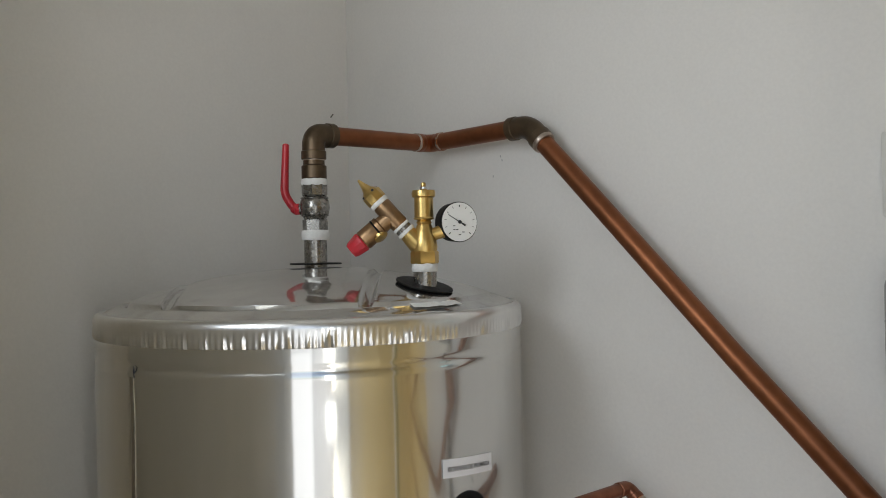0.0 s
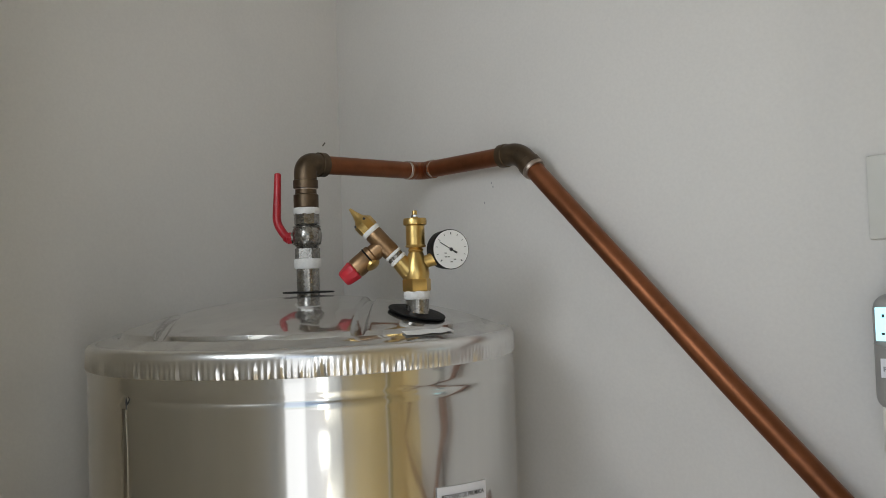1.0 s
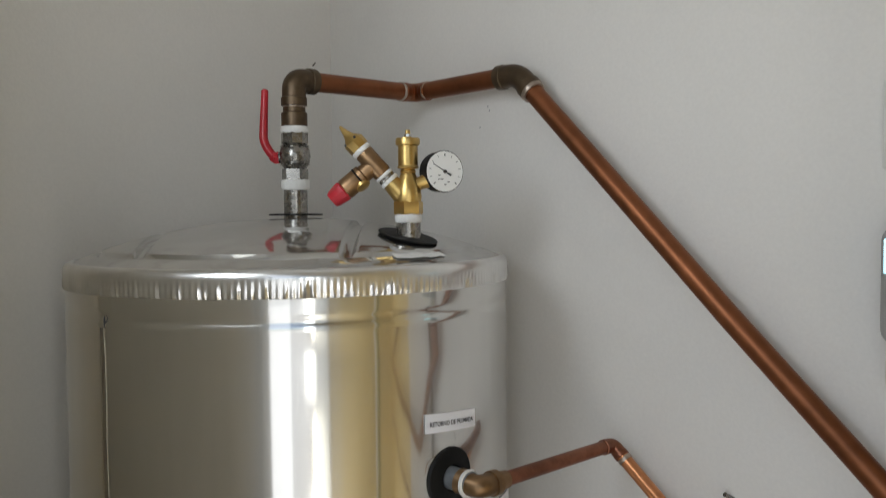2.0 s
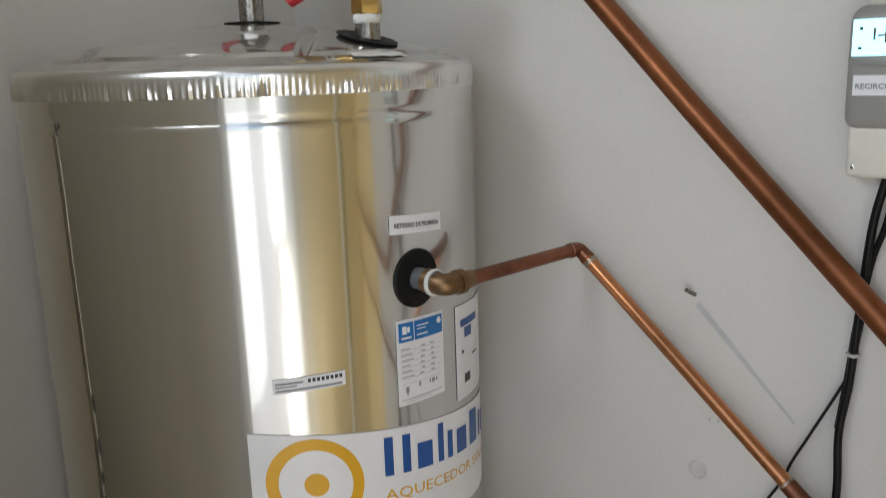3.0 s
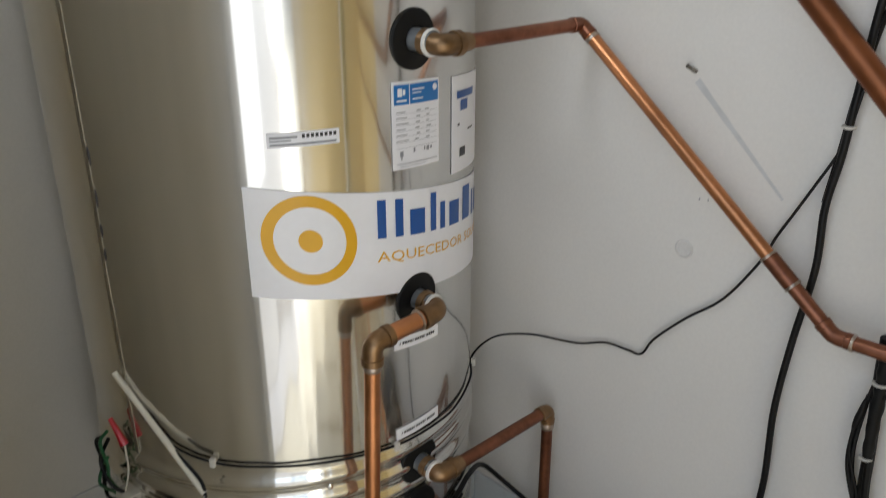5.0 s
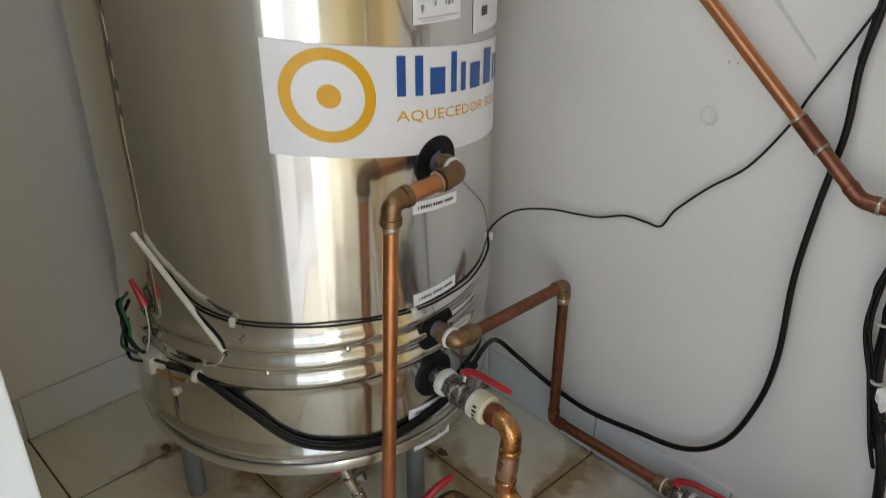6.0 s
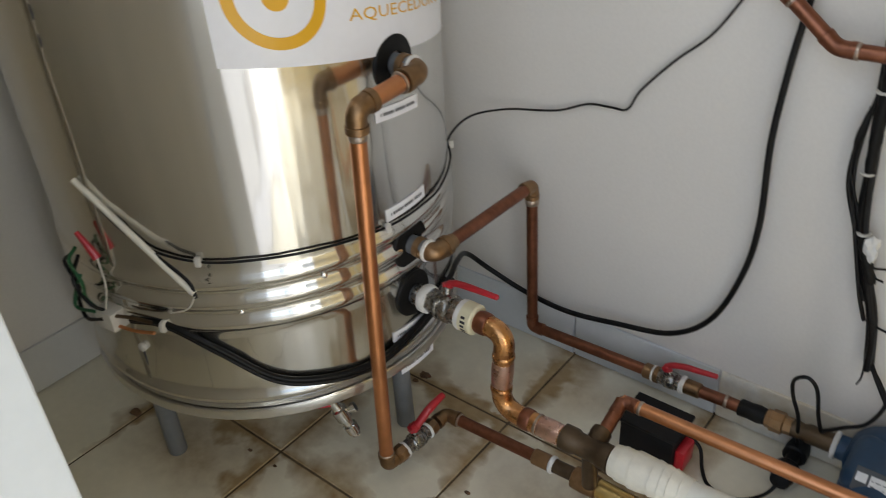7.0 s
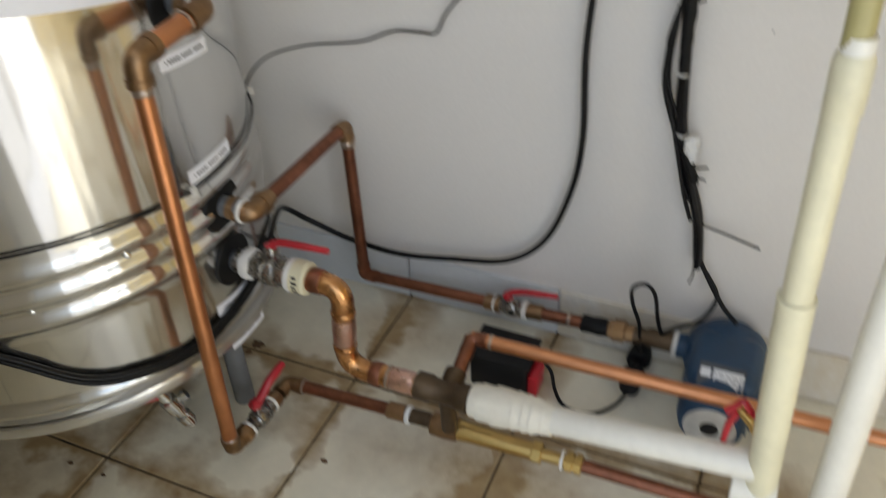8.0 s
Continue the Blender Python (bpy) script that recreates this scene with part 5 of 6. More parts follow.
# ---- drain cock under the tank ----
dc = thing("drain_cock", (0.33, -0.16, 0.12), "small chromed drain cock under the tank", "valve")
c0, c1 = Vector((0.302, -0.166, 0.188)), Vector((0.332, -0.142, 0.090))
dd = (c1 - c0).normalized()
part("body", lathe(new_bm(), c0, dd, [(0, 0.010), (0.030, 0.010), (0.032, 0.0145), (0.056, 0.0145), (0.058, 0.010), (0.072, 0.0095), (0.074, 0.0130), (0.092, 0.0125), (0.094, 0.009), (0.100, 0.0088)], 16), M_CHROME, dc)
part("stem", lathe(new_bm(), c0 + dd * 0.044, (0.5, 0.55, 0.35), [(0, 0.006), (0.022, 0.006), (0.023, 0.0095), (0.029, 0.0095)], 12), M_CHROME, dc)
part("handle", sweep(new_bm(), [c0 + dd * 0.026 + Vector((-0.002, -0.008, 0.010)), c0 + dd * 0.016 + Vector((-0.042, -0.060, 0.008))], 0.0042, 10), M_RED, dc, "red lever")

# ---- cables ----
def cyl_pt(az, z, r=R + 0.0046):
    a = radians(az)
    return Vector((r * math.cos(a), r * math.sin(a), z))


def cable(name, pts, r, label, material=None, n=8, category="cable", seg=10):
    p = [Vector(q) for q in pts]
    t = thing(name, p[0], label, category)
    part("lead", sweep(new_bm(), smooth_run(p, n), r, seg), material or M_CABLE, t)
    return t


c = cable("sensor_wire", [(0.858, 0.360, 1.12), (0.850, 0.360, 1.06), (0.842, 0.362, 1.027), (0.800, 0.364, 0.934), (0.775, 0.364, 0.88), (0.757, 0.364, 0.834), (0.707, 0.364, 0.752), (0.648, 0.364, 0.695), (0.594, 0.364, 0.634), (0.571, 0.364, 0.594),
          (0.54, 0.364, 0.590), (0.495, 0.364, 0.586), (0.44, 0.364, 0.562), (0.397, 0.362, 0.552), (0.329, 0.345, 0.545), (0.27, 0.31, 0.53)] + [cyl_pt(a, z) for a, z in ((44, 0.508), (35, 0.492), (22, 0.488), (11, 0.489), (-6, 0.494), (-26, 0.505), (-43, 0.511), (-55, 0.517), (-66, 0.538), (-74, 0.585), (-79, 0.62))],
          0.0022, "thin black sensor wire across the wall and round the tank", seg=8)
for a, z in ((-54, 0.517), (-6, 0.493), (41, 0.503)):
    p = cyl_pt(a, z, R + 0.006)
    part("wire_clip", box(new_bm(), (-0.004, -0.005, -0.008), (0.005, 0.005, 0.008), 0.002, Matrix.Translation(p) @ Matrix.Rotation(radians(a), 4, "Z")), M_TWINE, c, "pale adhesive clip")
thick_pts = [(0.872, 0.358, 1.305), (0.859, 0.360, 1.235), (0.851, 0.360, 1.11), (0.846, 0.360, 1.02), (0.838, 0.358, 0.943), (0.842, 0.355, 0.85), (0.829, 0.355, 0.727), (0.821, 0.355, 0.60), (0.825, 0.357, 0.451), (0.811, 0.357, 0.341),
             (0.770, 0.355, 0.230), (0.700, 0.350, 0.168), (0.590, 0.345, 0.145), (0.478, 0.343, 0.128), (0.372, 0.347, 0.132), (0.29, 0.330, 0.17), (0.268, 0.282, 0.228)] + [cyl_pt(a, z, R + 0.0075) for a, z in ((33, 0.272), (21, 0.284), (8, 0.272), (-4, 0.258), (-16, 0.245), (-30, 0.255), (-42, 0.280), (-54, 0.345), (-67, 0.393), (-78, 0.388))]
pc = cable("power_cable", thick_pts, 0.0054, "thick black power cable looping along the wall to the tank", seg=12)
part("lead", sweep(new_bm(), smooth_run([cyl_pt(a, z, R + 0.0070) for a, z in ((24, 0.268), (8, 0.259), (-4, 0.247), (-16, 0.235), (-30, 0.246), (-42, 0.271), (-54, 0.336), (-67, 0.388), (-78, 0.384))]), 0.0050, 10), M_CABLE, pc)
for z, x in ((1.13, 0.852), (1.06, 0.848)):
    ring(pc, (x, 0.360, z), (0, 0, 1), 0.0095, 0.004, M_TWINE, "tie")
p = cyl_pt(-67, 0.392, R + 0.011)
ring(pc, p - Vector((0.004, 0.002, 0)), (0.9, 0.4, 0.0), 0.0105, 0.007, M_TWINE, "tie", "pale cable tie")
# second strand twisted round the upper cable
part("lead", sweep(new_bm(), smooth_run([(0.885, 0.358, 1.30), (0.874, 0.362, 1.24), (0.862, 0.366, 1.20), (0.852, 0.367, 1.14), (0.846, 0.366, 1.09), (0.842, 0.364, 1.03), (0.834, 0.363, 0.95)]), 0.0042, 8), M_CABLE, pc)

hs = cable("wiring_harness", [(0.955, 0.352, 0.785), (0.959, 0.352, 0.712), (0.967, 0.352, 0.609), (0.975, 0.352, 0.496), (0.999, 0.352, 0.419), (1.022, 0.352, 0.349), (1.036, 0.352, 0.262)], 0.0085, "black wiring harness tied in a bundle on the wall", seg=12)
for r, pts in ((0.0035, [(0.957, 0.350, 0.712), (0.948, 0.350, 0.675), (0.942, 0.350, 0.635), (0.943, 0.350, 0.567), (0.968, 0.348, 0.494)]),
               (0.0035, [(0.950, 0.350, 0.69), (0.946, 0.350, 0.60), (0.955, 0.350, 0.54), (0.966, 0.350, 0.50)]),
               (0.0035, [(0.966, 0.348, 0.50), (0.982, 0.347, 0.44), (0.997, 0.347, 0.385), (1.012, 0.350, 0.34)]),
               (0.006, [(0.970, 0.346, 0.60), (0.981, 0.346, 0.50), (1.004, 0.346, 0.41), (1.030, 0.346, 0.32), (1.036, 0.346, 0.25)]),
               (0.0035, [(1.036, 0.350, 0.262), (1.060, 0.345, 0.235), (1.078, 0.335, 0.205), (1.062, 0.325, 0.160), (1.030, 0.322, 0.135), (1.000, 0.318, 0.112)]),
               (0.0040, [(1.036, 0.350, 0.27), (1.060, 0.345, 0.23), (1.090, 0.335, 0.19), (1.118, 0.325, 0.168)]),
               (0.0016, [(1.030, 0.348, 0.275), (1.032, 0.346, 0.235), (1.028, 0.345, 0.215)]),
               (0.0020, [(1.030, 0.350, 0.335), (1.07, 0.345, 0.330), (1.125, 0.335, 0.322)])):
    part("lead", sweep(new_bm(), smooth_run(pts), r, 8), M_CABLE, hs)
part("tape_sleeve", sweep(new_bm(), smooth_run([(0.9630, 0.3460, 0.7590), (0.9640, 0.3460, 0.7300), (0.9650, 0.3460, 0.6890), (0.9660, 0.3460, 0.6380), (0.9680, 0.3460, 0.5910)]), lambda t: 0.0105 - 0.003 * t + 0.0007 * math.sin(t * 37), 12), M_RUBBER, hs, "wound black tape")
part("tape_sleeve", sweep(new_bm(), smooth_run([(0.9490, 0.3460, 0.6850), (0.9470, 0.3460, 0.6620), (0.9440, 0.3460, 0.6460), (0.9410, 0.3460, 0.6290)]), lambda t: 0.0022 + 0.0036 * math.sin(math.pi * t) ** 0.7, 10), M_RUBBER, hs, "wound black tape")
part("lead", sweep(new_bm(), smooth_run([(0.9540, 0.3480, 0.7130), (0.9510, 0.3480, 0.6910), (0.9460, 0.3480, 0.6590), (0.9410, 0.3480, 0.6270), (0.9420, 0.3480, 0.5770), (0.9520, 0.3480, 0.5400), (0.9670, 0.3480, 0.5020), (0.9770, 0.3480, 0.4710), (0.9890, 0.3480, 0.4170), (1.0050, 0.3480, 0.3770)]), 0.0026, 8), M_CABLE, hs)
part("lead", sweep(new_bm(), smooth_run([(0.9410, 0.3470, 0.6280), (0.9420, 0.3470, 0.5910), (0.9540, 0.3470, 0.5560), (0.9660, 0.3470, 0.5250), (0.9730, 0.3470, 0.4990)]), 0.0026, 8), M_CABLE, hs)
part("tape_sleeve", sweep(new_bm(), smooth_run([(0.9790, 0.3460, 0.4940), (0.9870, 0.3460, 0.4680), (0.9980, 0.3460, 0.4420), (1.0090, 0.3460, 0.4130)]), lambda t: 0.0075 + 0.0008 * math.sin(t * 30), 10), M_RUBBER, hs, "wound black tape")
for x, z, r in ((0.9630, 0.7190, 0.0125), (0.9660, 0.5940, 0.0100), (0.9810, 0.4960, 0.0100)):
    ring(hs, (x, 0.346, z), (0.08, 0, -1), r, 0.0035, M_TWINE, "tie", "pale cable tie")
bm = new_bm()
for v in bmesh.ops.create_icosphere(bm, subdivisions=3, radius=0.0135)["verts"]:
    v.co = Vector((v.co.x * 0.8, v.co.y * 0.6, v.co.z * 1.3)) * (1 + 0.9 * noise.noise(v.co * 110)) + Vector((1.0000, 0.3360, 0.4800))
part("tape_knot", bm, M_TAPE, hs, "crumpled white tape")
for p, q, m_ in (((0.9750, 0.3380, 0.7110), (0.9880, 0.3320, 0.7380), M_TWINE), ((0.9720, 0.3380, 0.7010), (0.9830, 0.3340, 0.7080), M_CABLE), ((1.0080, 0.3380, 0.4450), (1.0260, 0.3340, 0.4520), M_CABLE), ((1.0, 0.346, 0.425), (1.025, 0.339, 0.426), M_CABLE)):
    part("tie_end", sweep(new_bm(), [p, q], 0.0018, 6), m_, hs)

sc = cable("sensor_cable", [(0.999, 0.318, 0.112), (0.992, 0.300, 0.16), (0.984, 0.285, 0.222), (0.970, 0.282, 0.243), (0.955, 0.282, 0.240), (0.945, 0.284, 0.222), (0.950, 0.29, 0.185), (0.962, 0.30, 0.14), (0.966, 0.315, 0.08), (0.966, 0.335, 0.045)], 0.0034, "black cable loop standing on the pump pipe", seg=8)
pl = thing("power_plug", (0.967, 0.29, 0.0), "black plug joined to a black socket on the floor", "plug")
for y, s in ((0.345, 1), (0.268, -1)):
    bm = lathe(new_bm(), (0.967, y, 0.026), (0.02, -s, 0.0), [(-0.022, 0.008), (-0.018, 0.017), (0.006, 0.022), (0.022, 0.022), (0.026, 0.019)], 14)
    part("plug_half", bm, M_PLASTIC, pl)
part("pins", lathe(new_bm(), (0.967, 0.325, 0.026), (0, -1, 0), [(0, 0.012), (0.036, 0.012)], 10), M_PLASTIC, pl)
cable("box_lead", [(0.967, 0.250, 0.022), (0.952, 0.222, 0.008), (0.925, 0.192, 0.006), (0.890, 0.183, 0.006), (0.862, 0.192, 0.006), (0.842, 0.215, 0.012), (0.826, 0.238, 0.032), (0.800, 0.240, 0.052)], 0.0034, "black lead from the box to the plug", seg=8)
cable("floor_cable", [(1.19, 0.30, 0.14), (1.205, 0.27, 0.10), (1.20, 0.24, 0.055), (1.206, 0.215, 0.006), (1.222, 0.208, 0.005)], 0.004, "black cable end beside the pump", seg=8)
cable("loose_wire", [(1.0250, 0.3140, 0.8180), (1.0300, 0.3140, 0.7980), (1.0370, 0.3140, 0.7850)] + [(1.0460, 0.3160, 0.7740), (1.0580, 0.3160, 0.7700), (1.0750, 0.3160, 0.7700)] + [(1.22, 0.350, 0.7650), (1.32, 0.364, 0.7500)], 0.0020, "thin black wire hanging over the copper pipe", seg=8)

# heater terminals and their wires at the side of the tank
ht = thing("heater_terminal", cyl_pt(-83, 0.40, R), "heater terminal with green and black wires at the tank side", "terminal")
part("block", box(new_bm(), (-0.012, -0.022, -0.018), (0.022, 0.022, 0.018), 0.004, Matrix.Translation(cyl_pt(-84, 0.385, R + 0.008)) @ Matrix.Rotation(radians(-84), 4, "Z")), M_TWINE, ht, "pale terminal block")
for m_, r, pts in ((M_GREEN, 0.003, [(-84, 0.39, 0.02), (-88, 0.42, 0.03), (-86, 0.46, 0.035), (-90, 0.49, 0.03), (-88, 0.515, 0.02)]),
                   (M_CABLE, 0.0032, [(-84, 0.39, 0.03), (-92, 0.37, 0.03), (-95, 0.40, 0.025), (-90, 0.44, 0.03), (-93, 0.48, 0.03), (-90, 0.50, 0.025)]),
                   (M_GREEN, 0.003, [(-86, 0.40, 0.03), (-94, 0.39, 0.035), (-92, 0.43, 0.03), (-87, 0.47, 0.03)]),
                   (M_CABLE, 0.0032, [(-88, 0.50, 0.02), (-90, 0.455, 0.035), (-86, 0.42, 0.035), (-84, 0.40, 0.02)]),
                   (M_TWINE, 0.0016, [(-84, 0.40, 0.02), (-82, 0.45, 0.014), (-81.5, 0.505, 0.014)]),
                   (M_COPPER, 0.003, [(-83, 0.375, 0.02), (-76, 0.375, 0.018), (-70, 0.378, 0.016)]),
                   (M_DARKBRONZE, 0.0032, [(-82, 0.395, 0.02), (-76, 0.40, 0.016), (-70, 0.398, 0.014)])):
    part("wire", sweep(new_bm(), smooth_run([cyl_pt(a, z, R + q) for a, z, q in pts]), r, 8), m_, ht)
part("red_tag", sweep(new_bm(), [cyl_pt(-81.5, 0.505, R + 0.014), cyl_pt(-83, 0.525, R + 0.016), cyl_pt(-85.5, 0.548, R + 0.018)], lambda t: 0.0075 - 0.0035 * t, 10), M_RED, ht, "red wire cap")
rod = thing("white_conduit", cyl_pt(-82.5, 0.635, R + 0.006), "thin white conduit leaning off the tank side", "conduit")
part("tube", sweep(new_bm(), [cyl_pt(-82.5, 0.638, R + 0.006), Vector((0.232, -0.325, 0.482))], 0.0052, 12), M_WPVC, rod)
part("lead", sweep(new_bm(), smooth_run([cyl_pt(-81.5, 0.632, R + 0.006), (0.12, -0.350, 0.572), (0.18, -0.334, 0.530), (0.222, -0.324, 0.500), (0.236, -0.326, 0.476)]), 0.003, 8), M_CABLE, rod)
part("lead", sweep(new_bm(), smooth_run([(0.236, -0.327, 0.480), (0.22, -0.335, 0.455), (0.17, -0.335, 0.425)]), 0.0014, 6), M_TWINE, rod)
st = thing("cable_stud", cyl_pt(-78, 0.325, R), "white stud with a loose black lead on the tank", "clip")
part("stud", lathe(new_bm(), cyl_pt(-78, 0.325, R), (math.cos(radians(-78)), math.sin(radians(-78)), 0), [(0, 0.008), (0.006, 0.008), (0.007, 0.005)], 12), M_TWINE, st)
for az, z in ((-47, 0.415), (-25, 0.452), (-13, 0.405)):
    rv = thing("rivet", cyl_pt(az, z, R), "small bright rivet on the tank", "rivet", "rivets on the tank")
    part("head", lathe(new_bm(), cyl_pt(az, z, R + 0.0005), (math.cos(radians(az)), math.sin(radians(az)), 0), [(0, 0.0055), (0.002, 0.005), (0.0035, 0.002)], 12), M_CHROME, rv)

# ---- controller, plate and trunking on the wall ----
ct = thing("heating_controller", (0.88, YW, 1.40), "grey plastic controller with a lit blue display", "controller")
bm = box(new_bm(), (0.819, 0.334, 1.366), (0.962, YW - 0.001, 1.512), 0.016, seg=4)
for v in bm.verts:
    bow = 1 - ((v.co.x - 0.89) / 0.072) ** 2
    if v.co.z > 1.45:
        v.co.z += 0.010 * max(0, bow)
    if v.co.z < 1.40:
        v.co.z -= 0.008 * max(0, bow)
part("case", bm, M_GREYCASE, ct, "grey plastic case")
part("terminal_cover", box(new_bm(), (0.826, 0.340, 1.304), (0.955, YW - 0.001, 1.372), 0.007, seg=3), M_WPVC, ct, "white lower cover")
part("display", box(new_bm(), (0.827, 0.3315, 1.455), (0.930, 0.3345, 1.499), 0.001), M_LCD, ct, "lit cyan display", smooth=False)
bm = new_bm()
for x, z, w, h in ((0.836, 1.486, 0.003, 0.004), (0.835, 1.463, 0.004, 0.003), (0.852, 1.474, 0.002, 0.014), (0.857, 1.478, 0.008, 0.002), (0.865, 1.470, 0.002, 0.020), (0.876, 1.470, 0.002, 0.020), (0.878, 1.488, 0.008, 0.002)):
    box(bm, (x, 0.3305, z), (x + w, 0.3312, z + h))
part("display_marks", bm, M_INK, ct, smooth=False)
strip = part("name_strip", box(new_bm(), (0.831, 0.3328, 1.407), (0.940, 0.3342, 1.432), 0.0005), M_PAPER, ct, "white paper strip with black capitals", smooth=False)
bm = lettering("RECIRCU", 0.0088, 0.02)
for v in bm.verts:
    v.co = Vector((0.834 + v.co.x * 1.15, 0.3322, 1.4155 + v.co.y))
part("lettering", bm, M_INKGREY, strip, smooth=False)
part("screw", lathe(new_bm(), (0.836, 0.341, 1.317), (0, -1, 0), [(0, 0.003), (0.002, 0.003), (0.0025, 0.002)], 10), M_CHROME, ct)
part("arc_line", sweep(new_bm(), smooth_run([(0.824, 0.3335, 1.452), (0.84, 0.3325, 1.446), (0.87, 0.332, 1.443), (0.95, 0.3335, 1.443)]), 0.0012, 6), M_GREYCASE, ct)
bp = thing("blank_wall_plate", (0.87, YW, 1.648), "white blank cover plate on the wall", "wall plate")
part("plate", box(new_bm(), (0.813, YW - 0.008, 1.589), (0.930, YW - 0.0005, 1.703), 0.003), mat("plate_plastic", (0.66, 0.65, 0.60), 0.45, var=0.03), bp)
tr = thing("cable_trunking", (0.86, YW, 1.55), "white plastic trunking above the controller", "trunking")
part("channel", box(new_bm(), (0.836, YW - 0.014, 1.505), (0.866, YW - 0.0005, 1.572), 0.002), M_WPVC, tr)

# ---- small marks on the walls ----
def wall_nail(name, p, d, label, r=0.0022):
    t = thing(name, p, label, "nail")
    part("shank", sweep(new_bm(), [p, Vector(p) + Vector(d)], r, 8), M_IRON, t)
    return t


wall_nail("nail", (0.608, YW, 1.101), (-0.007, -0.016, 0.010), "grey screw standing out of the wall", 0.0036)
wall_nail("nail", (XL, 0.321, 1.880), (0.010, 0, 0.006), "small dark nail high on the wall", 0.0016)
for x, z in ((0.106, 1.741), (0.110, 1.733), (0.085, 1.703), (1.075, 0.66), (0.655, 0.905), (0.64, 0.903)):
    t = thing("chip", (x, YW, z), "tiny chip in the wall paint", "chip", "paint chips")
    bm = new_bm()
    for v in bmesh.ops.create_icosphere(bm, subdivisions=1, radius=0.0028)["verts"]:
        v.co = Vector((v.co.x * (0.6 + 0.3 * noise.noise(v.co * 300)), v.co.y * 0.2, v.co.z)) + Vector((x, YW, z))
    part("scar", bm, M_MARK, t)
t = thing("plaster_patch", (0.624, YW, 0.812), "round filled hole in the wall", "wall patch")
part("filling", lathe(new_bm(), (0.624, YW + 0.001, 0.812), (0, -1, 0), [(0, 0.017), (0.002, 0.0165), (0.0035, 0.014), (0.0015, 0.012), (0.0012, 0.004)], 24), M_PATCH, t)
# the screw's tapering shadow, painted as a grey strip on the wall
t = thing("screw_shadow", (0.61, YW, 1.10), "faint grey slanting shadow streak of the screw, painted on", "wall mark")
bm = new_bm()
a, b = Vector((0.612, YW - 0.0006, 1.088)), Vector((0.772, YW - 0.0006, 0.935))
side = (b - a).cross(Vector((0, 1, 0))).normalized()
prev = None
for k in range(13):
    q = a.lerp(b, k / 12)
    w = 0.0056 * (1 - 0.6 * k / 12) * (1 + 0.3 * noise.noise(Vector((k * 0.9, 0, 0))))
    row = (bm.verts.new(q + side * w), bm.verts.new(q - side * w))
    if prev:
        bm.faces.new((prev[0], row[0], row[1], prev[1]))
    prev = row
part("mark", bm, mat("shadow_grey", (0.57, 0.57, 0.565), 0.8, var=0.05, scale=30), t, smooth=False)

# ---- skirting and floor tiles ----
SKH = 0.112


def tile_mesh(name, sx, sy, sz, material, bevel=0.0016):
    bm = box(new_bm(), (-sx / 2, -sy / 2, -sz), (sx / 2, sy / 2, 0), bevel, seg=1)
    me = bpy.data.meshes.new(name)
    bm.to_mesh(me)
    bm.free()
    me.materials.append(material)
    return me


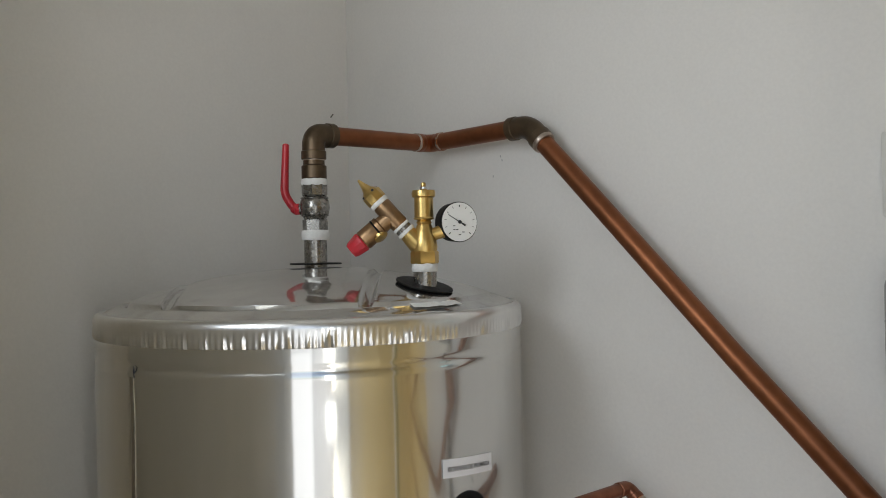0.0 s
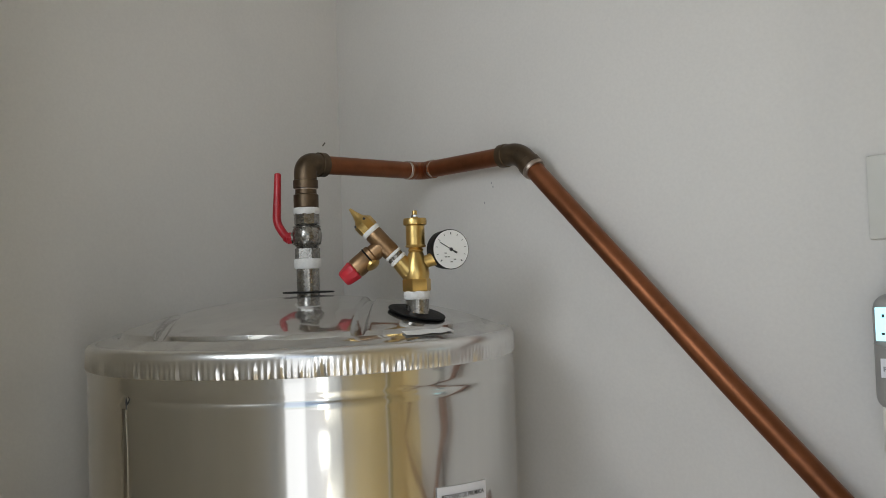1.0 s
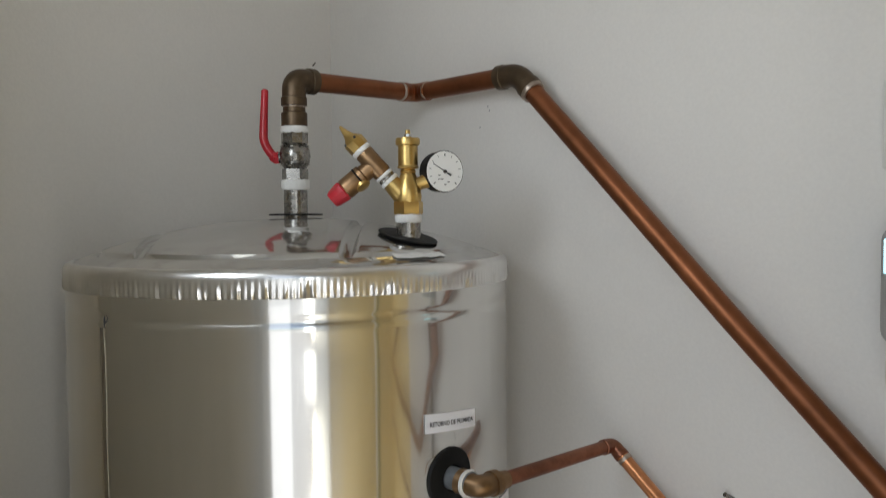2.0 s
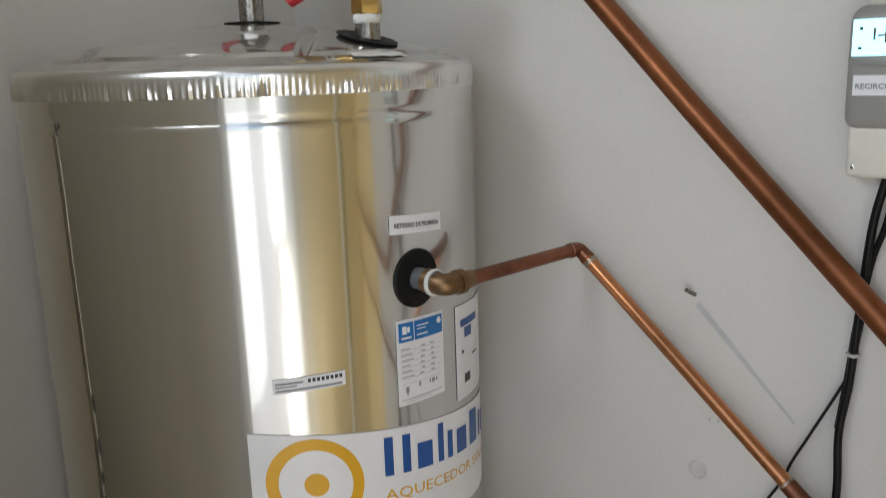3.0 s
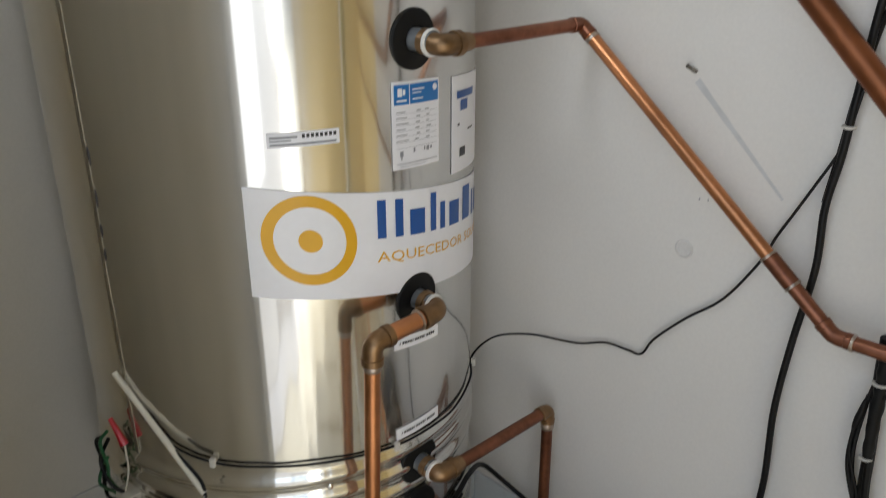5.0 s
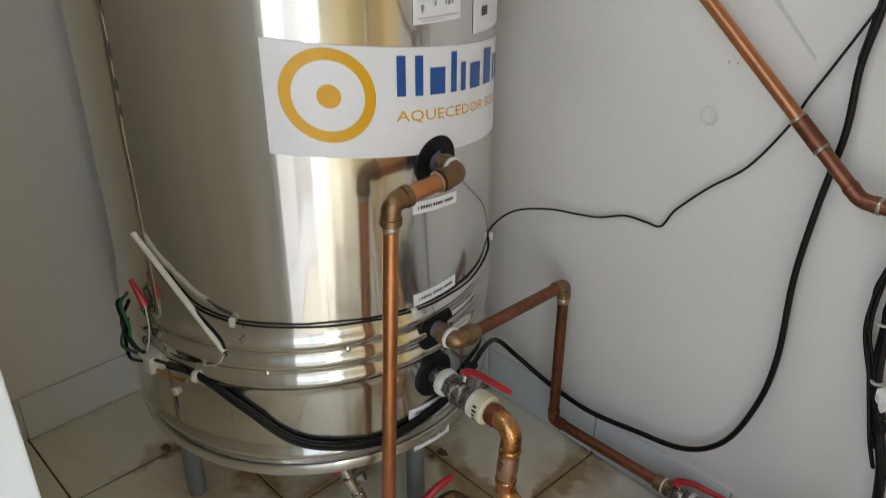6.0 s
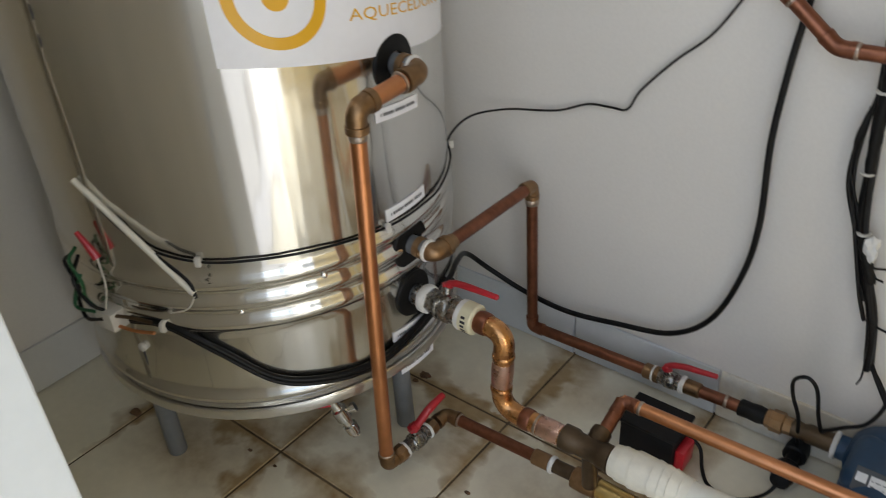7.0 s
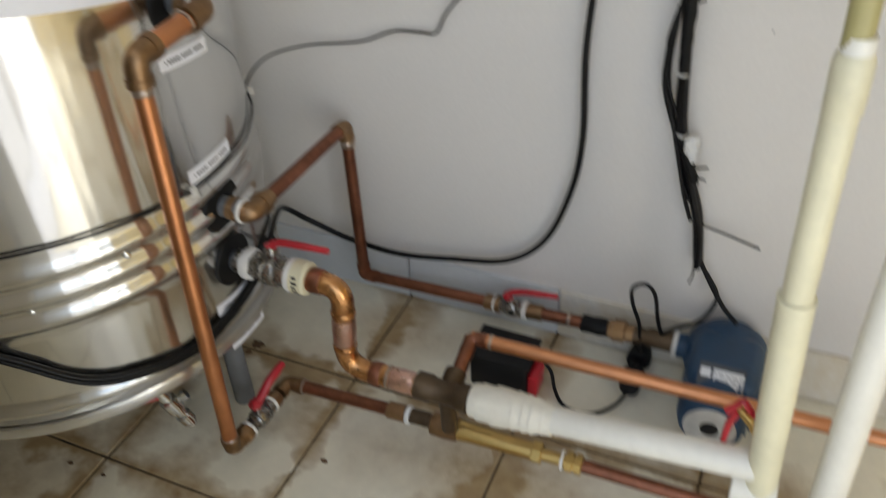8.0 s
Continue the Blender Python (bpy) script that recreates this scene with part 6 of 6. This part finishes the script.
base_r = thing("baseboard", (0, YW, 0), "pale ceramic skirting tiles along the walls", "baseboard", kind="structure")
BASE[base_r] = Vector((0, 0, 0))
base_r.location = (0, 0, 0)
GAP = 0.0042
x = GX - PITCH
while x < XE:
    x0, x1 = max(x, XL + 0.009) + GAP / 2, min(x + PITCH, XE) - GAP / 2
    if x1 - x0 > 0.02:
        part("tile", box(new_bm(), (x0, YW - 0.008, 0.002), (x1, YW - 0.0005, SKH), 0.0012, seg=1), M_SKIRT if x < 0.75 else M_SKIRT_OLD, base_r, smooth=False)
    x += PITCH
y = GY - 3 * PITCH
while y < YW:
    y0, y1 = max(y, YF) + GAP / 2, min(y + PITCH, YW - 0.009) - GAP / 2
    if y1 - y0 > 0.02:
        part("tile", box(new_bm(), (XL + 0.0005, y0, 0.002), (XL + 0.008, y1, SKH), 0.0012, seg=1), M_SKIRT_GREY, base_r, smooth=False)
    y += PITCH

rnd = random.Random(21)
full = tile_mesh("tile", PITCH - GAP, PITCH - GAP, 0.008, M_TILE)
i0, j0 = int(math.floor((XL - GX) / PITCH)), int(math.floor((YF - WT - GY) / PITCH))
for i in range(i0, int((XE - GX) / PITCH) + 1):
    for j in range(j0, int((YW - GY) / PITCH) + 1):
        lo = (max(GX + i * PITCH, XL), max(GY + j * PITCH, YF - WT))
        hi = (min(GX + (i + 1) * PITCH, XE), min(GY + (j + 1) * PITCH, YW))
        if hi[0] - lo[0] < 0.01 or hi[1] - lo[1] < 0.01:
            continue
        whole = abs(hi[0] - lo[0] - PITCH) < 1e-4 and abs(hi[1] - lo[1] - PITCH) < 1e-4
        me = full if whole else tile_mesh("tile", hi[0] - lo[0] - GAP, hi[1] - lo[1] - GAP, 0.008, M_TILE)
        ob = new("tile", me)
        ob.parent = floor
        ob.matrix_basis = pose((lo[0] + hi[0]) / 2, (lo[1] + hi[1]) / 2, rnd.uniform(-0.0008, 0.0), rnd.uniform(-0.08, 0.08), rnd.uniform(-0.08, 0.08), 0)

# rust flakes and grit lying on the tiles
rnd = random.Random(12)
for x, y, size in ((0.265, 0.125, 0.011), (0.526, -0.072, 0.005), (0.189, -0.235, 0.004), (-0.157, -0.308, 0.012), (0.257, 0.102, 0.006), (0.255, 0.396, 0.004), (0.119, -0.236, 0.004)):
    t = thing("rust_flake", (x, y, 0.0), "small brown rust flake lying on the floor", "debris", "flakes on the floor")
    bm = new_bm()
    for v in bmesh.ops.create_icosphere(bm, subdivisions=2, radius=size)["verts"]:
        v.co = Vector((v.co.x * 1.3, v.co.y * 0.8, v.co.z * 0.35)) * (1 + 0.5 * noise.noise(v.co * 160 + Vector((x * 40, y * 40, 0)))) + Vector((x, y, size * 0.3))
    part("flake", bm, M_GRIT, t)
